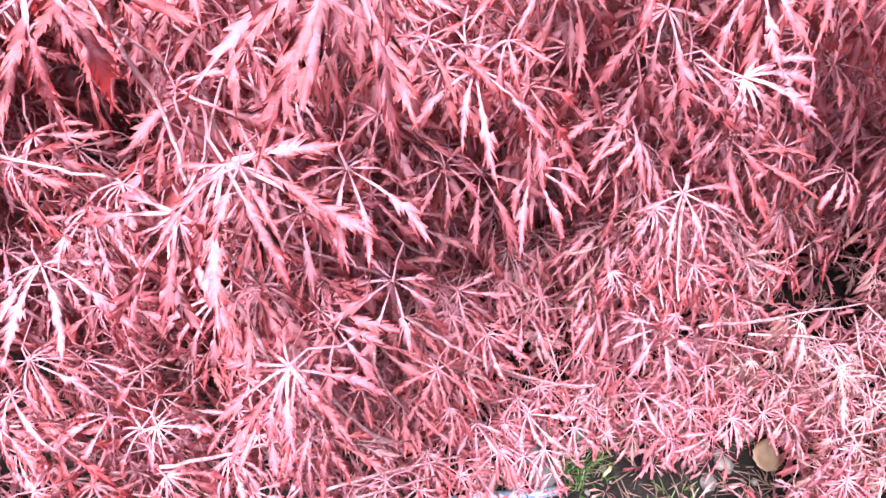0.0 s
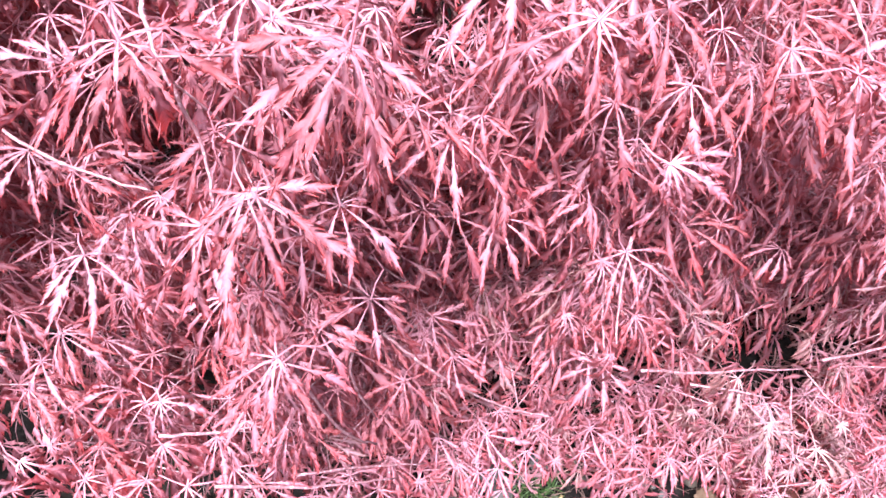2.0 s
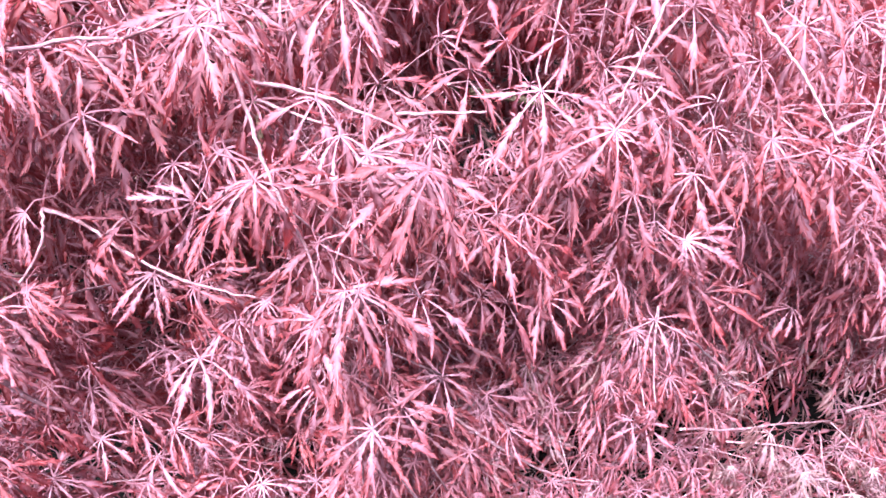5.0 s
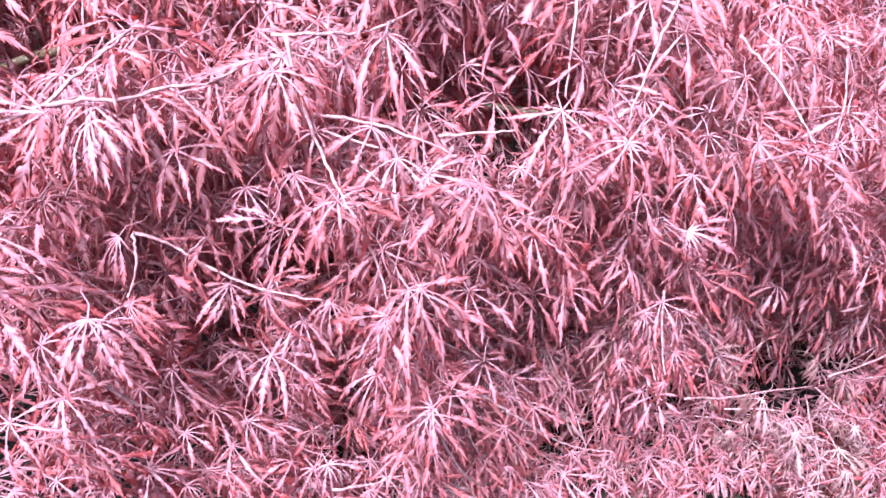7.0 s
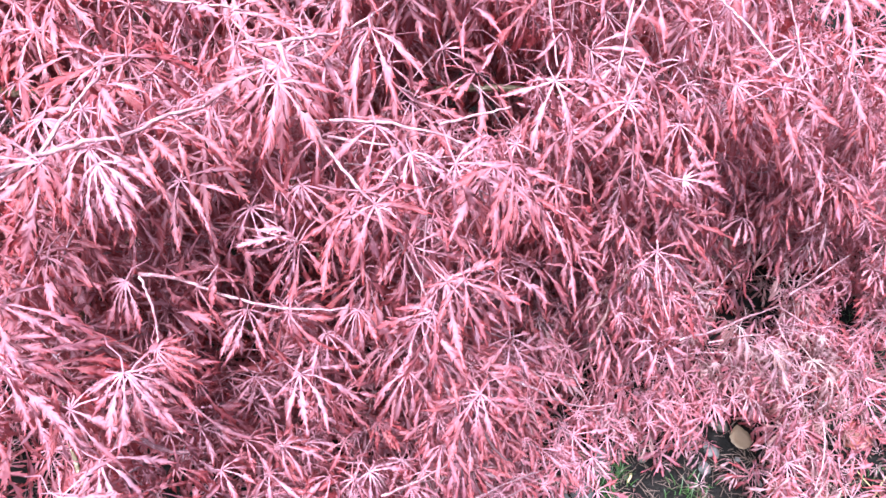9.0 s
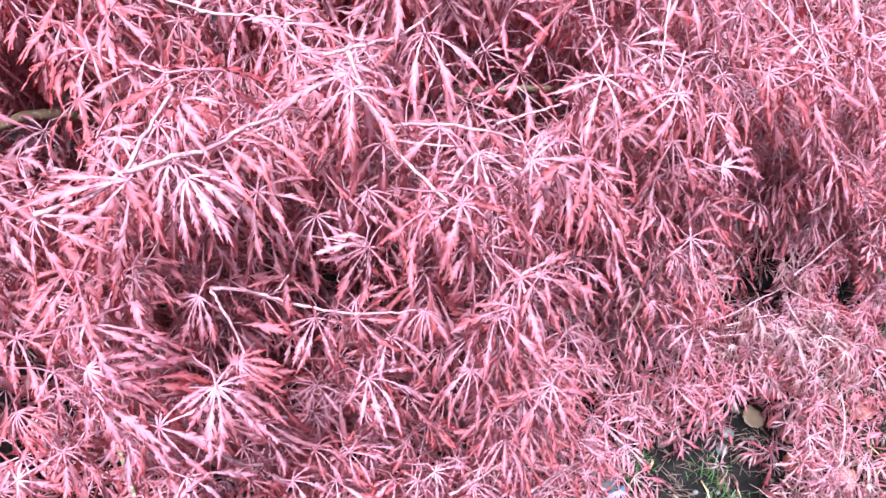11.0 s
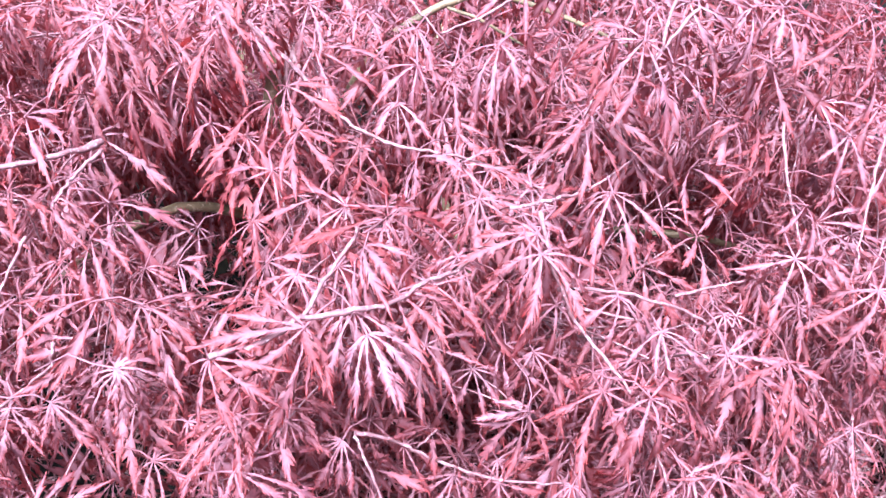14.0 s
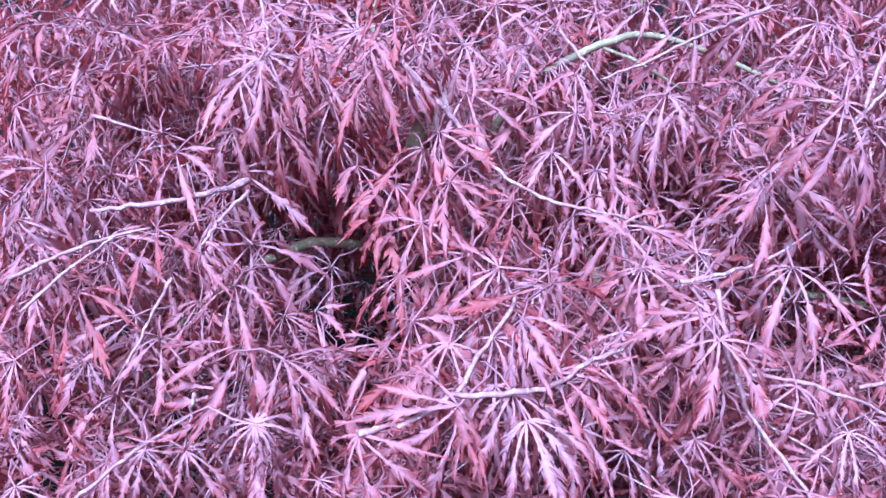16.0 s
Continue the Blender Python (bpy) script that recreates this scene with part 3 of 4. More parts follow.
# ---- the leaf: bare pale spokes from a hub, then limp, lacy, deeply cut blades ----
def leaf_shape(rng, droop, lobes, teeth=8, bare_steps=1, width=0.090, stalk=True, crinkle=0.012):
    """One leaf with a middle lobe of length 1 along +x, hub at the origin, z up. Returns vertices, faces and vein weights."""
    verts, faces, rib = [(0.0, 0.0, 0.0)], [], [1.0]
    spread = rng.uniform(1.3, 2.35)
    skew = rng.uniform(-0.25, 0.25)
    for k in range(lobes):
        f = 2 * k / (lobes - 1) - 1
        a = f * spread + skew * (1 - abs(f)) + rng.uniform(-0.13, 0.13)
        size = (1 - 0.52 * abs(f) ** 1.8) * rng.uniform(0.75, 1.1)
        hang = droop * rng.uniform(0.6, 1.35)
        rise = 0.12 + rng.uniform(-0.2, 0.22)
        curl = rng.uniform(-0.55, 0.55)
        wide = width * rng.uniform(0.75, 1.2) * size ** 0.5
        spoke = 0.0118 * rng.uniform(0.85, 1.2)
        fold = rng.uniform(-0.25, 0.3)
        twist = rng.uniform(-0.8, 0.8)
        bare = rng.uniform(0.16, 0.32)
        peak = rng.uniform(0.30, 0.48)
        steps = [bare * (i + 1) / bare_steps for i in range(bare_steps)]
        steps += [bare + (0.95 - bare) * (i + 1 + rng.uniform(-0.25, 0.25)) / teeth for i in range(teeth)]
        at, past = Vector((0, 0, 0)), 0.0
        first = len(verts)
        for i, s in enumerate(steps):
            limp = min(1.0, max(0.0, (s - 0.08) / 0.72))
            pitch = max(-1.7, rise - hang * limp * (1.6 - 0.6 * limp))
            yaw = a + curl * s * s
            way = Vector((math.cos(yaw) * math.cos(pitch), math.sin(yaw) * math.cos(pitch), math.sin(pitch)))
            side = Vector((-math.sin(yaw), math.cos(yaw), 0))
            up = side.cross(way) * -1
            roll = twist * max(0.0, s - 0.2)
            side, up = side * math.cos(roll) + up * math.sin(roll), up * math.cos(roll) - side * math.sin(roll)
            at = at + way * ((s - past) * size)
            past = s
            step = size * ((steps[i + 1] if i + 1 < len(steps) else 1.0) - s)
            rough = up * (rng.uniform(-1, 1) * crinkle * (s > bare))
            verts.append(tuple(at + rough))
            if s <= bare + 1e-6:
                rib.append(1.0 - 0.3 * s)
                for sign in (-1, 1):
                    for go in (0.0, 0.5):
                        verts.append(tuple(at + side * (sign * spoke) + way * (go * step)))
                        rib.append(0.95 - 0.2 * s)
                continue
            u = (s - bare) / (1 - bare)
            full = min(1.0, u / peak) ** 0.95 * (1 - max(0.0, (u - peak) / (1 - peak)) ** 1.15)
            rib.append(max(0.5, 0.95 - 0.75 * u))
            for sign in (-1, 1):
                w = max(spoke * 0.8, wide * full)
                long = 1 + rng.uniform(-0.6, 0.3) * min(1.0, 0.5 + u)
                inner = side * (sign * max(spoke * 0.7, w * rng.uniform(0.42, 0.78)))
                outer = side * (sign * w * long) + way * (step * 0.8 + w * long * rng.uniform(0.5, 1.7))
                sag = up * (fold * w + rng.uniform(-1.4, 1.4) * crinkle)
                verts.append(tuple(at + inner - sag * 0.4))
                rib.append(0.34)
                verts.append(tuple(at + outer - sag))
                rib.append(rng.uniform(0.0, 0.16))
        end = len(verts)
        verts.append(tuple(at + way * (size * 0.14)))
        rib.append(0.08)
        faces += [(0, first + 1, first), (0, first, first + 3)]
        n = len(steps)
        for i in range(n):
            b = first + 5 * i
            for n_, t_, flip in ((1, 2, True), (3, 4, False)):
                after = end if i == n - 1 else b + 5 + n_
                tri = [(b, b + t_, b + n_), (b, after, b + t_)]
                if i < n - 1:
                    tri.append((b, b + 5, after))
                faces += [(x, z, y) if flip else (x, y, z) for x, y, z in tri]
    if stalk:
        n, r = len(verts), 0.012
        line = [Vector((0.02, 0, 0.0)), Vector((-0.18, rng.uniform(-0.05, 0.05), 0.03)), Vector((-0.40, rng.uniform(-0.1, 0.1), -0.04)), Vector((-0.62, rng.uniform(-0.15, 0.15), -0.22))]
        for p in line:
            for a in (0.5, 2.6, 4.7):
                verts.append((p.x, p.y + r * math.cos(a), p.z + r * math.sin(a)))
                rib.append(0.85)
        for i in range(3):
            for k in range(3):
                a, b = n + 3 * i + k, n + 3 * i + (k + 1) % 3
                faces += [(a, b, b + 3), (a, b + 3, a + 3)]
        faces.append((0, n, n + 1))
    return verts, faces, rib


KINDS = ((0.63, 7), (0.88, 7), (0.97, 9), (1.14, 7), (1.22, 7), (1.39, 9), (1.47, 7), (1.64, 7), (1.73, 7), (1.90, 9), (0.75, 7), (1.05, 7),
         (1.30, 7), (1.56, 7), (1.05, 8), (1.82, 7), (1.43, 7), (0.84, 7), (1.26, 8), (1.69, 7))
FINE = [leaf_shape(random.Random(70 + k), d, n, teeth=11, bare_steps=2) for k, (d, n) in enumerate(KINDS)]
SHAPES = [leaf_shape(random.Random(140 + k), d, n) for k, (d, n) in enumerate(KINDS)]
PLAIN = [leaf_shape(random.Random(20 + k), d, 7, teeth=5, bare_steps=1, width=0.10, stalk=False) for k, d in enumerate((0.7, 1.0, 1.3, 1.6))]
LEAVES = [mesh_of("leaf", v, f, LEAF, True, r) for v, f, r in FINE]
FADED = [mesh_of("faded_leaf", *FINE[k][:2], OLD_LEAF, True, FINE[k][2]) for k in (3, 6, 9)]


def leaf_pose(p, size, yaw, tip=0.0, roll=0.0):
    """Hub at p, middle lobe towards yaw (degrees), nose down by tip and leaning by roll."""
    return pose(*p, 0, 0, yaw) @ pose(0, 0, 0, roll, tip, 0) @ Matrix.Scale(size, 4)


def joined(name, poses, shapes, material):
    """One mesh of many leaves."""
    stores = [(np.array(v), np.array(f), np.array(r)) for v, f, r in shapes]
    vs, fs, rs, at = [], [], [], 0
    for k, m in poses:
        v, f, r = stores[k % len(stores)]
        m = np.array(m)
        vs.append(v @ m[:3, :3].T + m[:3, 3])
        fs.append(f + at)
        rs.append(r)
        at += len(v)
    vs, fs, rs = np.concatenate(vs), np.concatenate(fs), np.concatenate(rs)
    me = bpy.data.meshes.new(name)
    me.vertices.add(len(vs))
    me.vertices.foreach_set("co", vs.astype(np.float32).ravel())
    me.loops.add(fs.size)
    me.loops.foreach_set("vertex_index", fs.astype(np.int32).ravel())
    me.polygons.add(len(fs))
    me.polygons.foreach_set("loop_start", np.arange(0, fs.size, 3, dtype=np.int32))
    me.polygons.foreach_set("use_smooth", np.ones(len(fs), dtype=bool))
    me.attributes.new("rib", "FLOAT", "POINT").data.foreach_set("value", rs.astype(np.float32))
    me.materials.append(material)
    me.update(calc_edges=True)
    me.validate()
    return me


# ---- ground ----
def ground_height(x, y):
    return 0.02 + 0.016 * noise.noise((x * 2.3, y * 2.3, 0.0)) + 0.007 * noise.noise((x * 14, y * 14, 3.0)) + 0.003 * noise.noise((x * 45, y * 45, 5.0))


def ground_sheet():
    xs = sorted(set([round(-1.0 + 0.0125 * i, 4) for i in range(161)] + [-60, -20, -8, -4, -2.4, -1.6, 1.6, 2.4, 4, 8, 20, 60]))
    ys = sorted(set([round(-0.4 + 0.0125 * i, 4) for i in range(113)] + [-60, -20, -8, -4, -2, -1, 1.5, 2, 3, 4, 8, 20, 60]))
    verts = [(x, y, ground_height(x, y) if abs(x) < 1.7 and abs(y) < 1.7 else 0.02) for y in ys for x in xs]
    n = len(xs)
    faces = [(j * n + i, j * n + i + 1, j * n + n + i + 1, j * n + n + i) for j in range(len(ys) - 1) for i in range(n - 1)]
    return tagged(new("ground", mesh_of("ground", verts, faces, SOIL)), "garden soil with moss and litter, darkened for foliage shade", "ground", kind="structure")


ground_sheet()

# ---- the maple ----
tree = tagged(new("japanese_maple"), "weeping red laceleaf maple with drooping finely cut leaves", "shrub")
tree.location = (-0.38, 0.74, 0.02)
home = Matrix.Translation(tree.location).inverted()
rng = random.Random(11)
# the skirt below the overhanging spray
SKIRT = [(0.34, 0.44, 0.56), (0.38, 0.43, 0.55), (0.42, 0.42, 0.54), (0.46, 0.41, 0.53), (0.50, 0.41, 0.52), (0.32, 0.45, 0.50), (0.36, 0.45, 0.50), (0.40, 0.44, 0.49), (0.44, 0.43, 0.48),
         (0.48, 0.43, 0.47), (0.52, 0.42, 0.46), (0.34, 0.46, 0.45), (0.38, 0.46, 0.44), (0.42, 0.45, 0.43), (0.30, 0.43, 0.55), (0.29, 0.44, 0.49), (0.36, 0.42, 0.60), (0.41, 0.41, 0.59), (0.27, 0.46, 0.60), (0.31, 0.47, 0.60), (0.30, 0.50, 0.56), (0.34, 0.49, 0.55), (0.38, 0.48, 0.53), (0.42, 0.47, 0.51), (0.46, 0.46, 0.49), (0.50, 0.45, 0.47)]
WITHERED = [((0.422, 0.311, 0.262), -80, 0.085), ((0.474, 0.287, 0.255), -70, 0.080), ((0.445, 0.262, 0.240), -110, 0.065), ((0.400, 0.285, 0.300), -60, 0.070), ((0.372, 0.345, 0.300), -130, 0.060), ((0.520, 0.330, 0.235), -40, 0.070)]
CROWN_MORE = [(-0.194, 0.411, 0.866), (-0.433, 0.232, 0.823), (-0.238, 0.225, 0.642), (-0.176, 0.587, 0.916), (-0.436, 0.272, 0.900), (-0.410, 0.182, 0.737), (-0.268, 0.481, 0.869), (-0.340, 0.296, 0.901),
              (-0.102, 0.297, 0.836), (-0.125, 0.472, 0.905), (-0.145, 0.659, 0.909), (-0.571, 0.468, 0.871), (-0.522, 0.328, 0.829), (-0.580, 0.332, 0.790), (-0.638, 0.555, 0.891), (0.095, 0.314, 0.826),
              (-0.043, 0.262, 0.833), (0.242, 0.413, 0.612), (-0.216, 0.164, 0.469), (-0.450, 0.216, 0.764), (-0.348, 0.344, 0.896)]
hubs = [Vector(p) for p in HUBS + SKIRT]
hubs += [Vector(p) for p in CROWN_MORE if all((Vector(p) - q).length > 0.021 for q in hubs)]
known = measured = len(hubs)


def dome(x, y):
    """Height of the crown's outer skin away from its open front."""
    r = ((x + 0.2) / (1.15 if x > -0.2 else 1.3)) ** 2 + ((y - 0.95) / 1.05) ** 2
    return 0.25 + 0.67 * math.sqrt(max(0.0, 1 - r)) if r < 1 else None


# the low hem beside the grass
for n in range(800):
    u, v = rng.uniform(0, 1), rng.uniform(-1, 1)
    p = Vector((0.66 + 0.62 * u, 0.45 + 0.52 * u + 0.16 * v, 0.30 - 0.10 * u - 0.04 * v + rng.uniform(-0.03, 0.03)))
    if all((p - q).length > 0.06 for q in hubs):
        hubs.append(p)
measured = len(hubs)

# the crown goes on round its back and flanks
for n in range(7500):
    x, y = rng.uniform(-1.5, 1.2), rng.uniform(-0.1, 2.0)
    z = dome(x, y)
    if z is None or (y < 0.52 and -0.5 < x):
        continue
    if y < 0.85 and x > 0.2:
        z = min(z, 0.54)
    p = Vector((x, y, z + rng.uniform(-0.03, 0.03)))
    if all((p - q).length > (0.052 if y < 1.15 else 0.1) for q in hubs) and all((p.xy - q.xy).length > 0.07 for q in hubs[:measured]):
        hubs.append(p)


def bearing(p):
    """Compass bearing (degrees) in which the foliage falls at p."""
    d = Vector((p.x + 0.15, (p.y - 0.95) * 0.9))
    return math.degrees(math.atan2(d.y, d.x))


def heading(p, loose):
    b = bearing(p)
    if p.y < 0.6 and -0.9 < p.x < 0.7:
        b = -90 + 0.55 * ((b + 90 + 180) % 360 - 180)
        if (p.x < -0.28 and p.z < 0.79 and p.y < 0.33) or (p.x < -0.16 and p.z < 0.60):
            b = -38
    return b + rng.gauss(0, loose)


# leaves that point another way than their neighbours: hub, bearing of the middle lobe, size
TURNED = [((-0.503, 0.376, 0.844), -15, 1.25), ((-0.571, 0.468, 0.871), -48, 1.35), ((-0.179, 0.345, 0.887), -28, 1.2), ((-0.194, 0.348, 0.896), -130, 1.0), ((-0.546, 0.502, 0.848), -35, 1.15),
          ((-0.522, 0.328, 0.829), -8, 1.2), ((-0.580, 0.332, 0.790), -15, 1.2), ((-0.338, 0.420, 0.876), 165, 1.2), ((-0.380, 0.350, 0.891), -100, 1.0), ((-0.412, 0.513, 0.895), -88, 1.05),
          ((-0.455, 0.528, 0.886), -95, 1.1), ((-0.153, 0.256, 0.832), -85, 1.15), ((-0.609, 0.411, 0.825), -70, 1.0), ((-0.043, 0.262, 0.833), -100, 1.1), ((-0.102, 0.278, 0.853), -80, 1.2),
          ((-0.161, 0.244, 0.838), -90, 1.25), ((0.282, 0.352, 0.769), -105, 1.2), ((-0.359, 0.283, 0.756), -140, 1.0), ((-0.091, 0.212, 0.760), -60, 1.2), ((-0.433, 0.232, 0.823), -10, 1.2),
          ((0.095, 0.314, 0.826), -115, 1.1), ((-0.088, 0.239, 0.734), -75, 1.1), ((-0.436, 0.272, 0.900), -85, 1.0), ((-0.450, 0.216, 0.764), -20, 1.3), ((-0.410, 0.182, 0.737), -25, 1.2)]


def leaf_size(p):
    return 0.050 + 0.013 * min(1.0, max(0.0, (p.z - 0.3) / 0.45)) + 0.013 * min(1.0, max(0.0, (p.z - 0.78) / 0.08))


GAPS = (((-0.475, 0.520, 0.77), 0.075), ((-0.465, 0.570, 0.73), 0.085), ((-0.47, 0.60, 0.64), 0.085), ((-0.49, 0.60, 0.80), 0.05), ((-0.43, 0.465, 0.74), 0.035), ((0.0, 0.48, 0.77), 0.08), ((0.02, 0.53, 0.71), 0.08), ((0.03, 0.56, 0.63), 0.07),
        ((-0.16, 0.69, 0.89), 0.05), ((-0.72, 0.90, 0.83), 0.07), ((-0.30, 0.66, 0.83), 0.04), ((-0.231, 0.345, 0.715), 0.03), ((-0.43, 0.30, 0.66), 0.04), ((-0.225, 0.37, 0.66), 0.04), ((0.07, 0.33, 0.59), 0.03))


def open_ground(p):
    """The bare patch of soil in front of the skirt, the end of the pipe, and the gaps in the crown."""
    if p.z < 0.3 and ((p.x - 0.235) / 0.095) ** 2 + ((p.y - 0.165) / 0.07) ** 2 < 1:
        return True
    if p.z < 0.24 and ((p.x - 0.12) / 0.075) ** 2 + ((p.y - 0.215) / 0.05) ** 2 < 1:
        return True
    return any((p - Vector(c)).length < d for c, d in GAPS)


# more leaves where two of the outer ones stand far apart
for _ in range(2):
    for p in hubs[:measured]:
        for q in sorted(hubs[:measured], key=lambda q: (q - p).length)[1:7]:
            c = p.lerp(q, 0.5) + Vector((rng.gauss(0, 0.006), rng.gauss(0, 0.006), 0.004))
            if 0.055 < (q - p).length < 0.17 and not open_ground(c) and all((h - c).length > 0.04 for h in hubs):
                hubs.insert(measured, c)
                measured += 1

# limbs and trunk
def limb(name, points, radii, material, sides=8, label=""):
    rr = random.Random(len(points) * 13 + int(radii[0] * 1e5))
    line = curve_through(points, 5, radii[-1] * 0.3, rr)
    rad = [np.interp(i / (len(line) - 1), np.linspace(0, 1, len(radii)), radii) for i in range(len(line))]
    v, f = tube(line, rad, sides, 0.12, rr)
    return part(name, mesh_of(name, [tuple(home @ Vector(p)) for p in v], f, material), tree, label)


limb("trunk", [(-0.38, 0.74, -0.03), (-0.40, 0.72, 0.25), (-0.37, 0.69, 0.50), (-0.395, 0.65, 0.72), (-0.396, 0.62, 0.84), (-0.392, 0.63, 0.915)], [0.024, 0.020, 0.016, 0.012, 0.010, 0.007], LIMB, 10, "grey-brown mottled trunk")
limb("limb", [(-0.38, 0.69, 0.58), (-0.52, 0.62, 0.72), (-0.66, 0.50, 0.70), (-0.75, 0.37, 0.56)], [0.008, 0.006, 0.004, 0.002], LIMB)
limb("limb", [(-0.37, 0.70, 0.52), (-0.25, 0.62, 0.71), (-0.22, 0.48, 0.73), (-0.20, 0.36, 0.63)], [0.008, 0.006, 0.004, 0.002], LIMB)
limb("limb", [(-0.38, 0.66, 0.68), (-0.30, 0.70, 0.83), (-0.209, 0.717, 0.886), (-0.128, 0.728, 0.882), (0.04, 0.68, 0.82)], [0.007, 0.0045, 0.004, 0.0032, 0.002], LIMB)
limb("limb", [(-0.205, 0.716, 0.884), (-0.165, 0.705, 0.870), (-0.12, 0.70, 0.84)], [0.002, 0.0018, 0.0015], LIMB)
limb("limb", [(-0.36, 0.70, 0.48), (-0.10, 0.64, 0.60), (0.15, 0.55, 0.62), (0.32, 0.50, 0.48)], [0.008, 0.006, 0.004, 0.002], LIMB)
limb("limb", [(-0.37, 0.70, 0.42), (-0.05, 0.57, 0.44), (0.25, 0.50, 0.38), (0.48, 0.48, 0.22)], [0.009, 0.007, 0.004, 0.002], LIMB)
limb("limb", [(-0.39, 0.70, 0.58), (-0.45, 0.90, 0.82), (-0.40, 1.15, 0.80), (-0.35, 1.40, 0.55)], [0.008, 0.006, 0.004, 0.002], LIMB)
limb("limb", [(-0.38, 0.72, 0.52), (-0.10, 0.98, 0.78), (0.15, 1.10, 0.72), (0.35, 1.15, 0.50)], [0.008, 0.006, 0.004, 0.002], LIMB)
limb("limb", [(-0.39, 0.70, 0.45), (-0.48, 0.48, 0.52), (-0.50, 0.33, 0.54), (-0.50, 0.21, 0.44)], [0.009, 0.007, 0.004, 0.002], LIMB)

# the outer twigs, each with its leaves; the foliage is layered along fall
fall = Vector((0.0, 0.5, -0.85)).normalized()
branches = []
for k, (points, r) in enumerate(TWIGS_A + TWIGS_B + TWIGS_C + TWIGS_D):
    rr = random.Random(k)
    r *= 0.85
    line = [q - fall * 0.009 for q in curve_through(points, 5, r * 0.35, rr)]
    v, f = tube(line, [r * (1 - 0.45 * i / (len(line) - 1)) * rr.uniform(0.88, 1.15) for i in range(len(line))], 6, 0.1, rr)
    ob = part("branch", mesh_of("branch", [tuple(home @ Vector(p)) for p in v], f, TWIG), tree)
    branches.append((ob, line))


def nearest_branch(p):
    return min(branches, key=lambda b: min((q - p).length for q in b[1]))[0]


line_points = np.array([tuple(q) for b in branches for q in b[1]])


def behind(p):
    """How far p has to sink to lie under the twigs that pass near it."""
    d = np.array(p) - line_points
    along = d @ np.array(fall)
    aside = np.sqrt(np.maximum(0.0, (d * d).sum(1) - along ** 2))
    close = aside < 0.036
    return max(0.0, 0.038 - float(along[close].min())) if close.any() and along[close].min() > -0.10 else 0.0


fill, deep, faded = [], [], []
order = sorted(range(len(hubs)), key=lambda i: hubs[i].y + (1 if i >= measured else 0))
flat = (0, 1, 2, 10, 11, 14, 17)
for rank, i in enumerate(order):
    p = hubs[i]
    if i >= known and p.y < 0.8:
        p = p + fall * min(0.05, behind(p))
    low = p.z < 0.5
    k = rng.choice(flat) if rng.random() < (0.65 if low else 0.25) else rng.randrange(len(SHAPES))
    grow, yaw = rng.uniform(0.75, 1.2), heading(p, 28)
    for q, b, g in TURNED:
        if (p - Vector(q)).length < 0.014:
            grow, yaw, k = g, b, rng.choice(flat)
    m = leaf_pose(p, leaf_size(p) * grow, yaw, rng.uniform(-12, 25), rng.gauss(0, 22))
    if rank < 300:
        dry = 0.30 < p.x < 0.56 and p.y < 0.48 and p.z < 0.36 and rng.random() < 0.6
        part("leaf", FADED[k % 3] if dry else LEAVES[k], nearest_branch(p), "withered buff-pink leaf" if dry else "", home @ m)
    else:
        fill.append((k, home @ m))

for k, (p, yaw, size) in enumerate(WITHERED):
    part("leaf", FADED[k % 3], nearest_branch(Vector(p)), "withered buff-pink leaf", home @ leaf_pose(p, size, yaw, 10.0, 0.0))

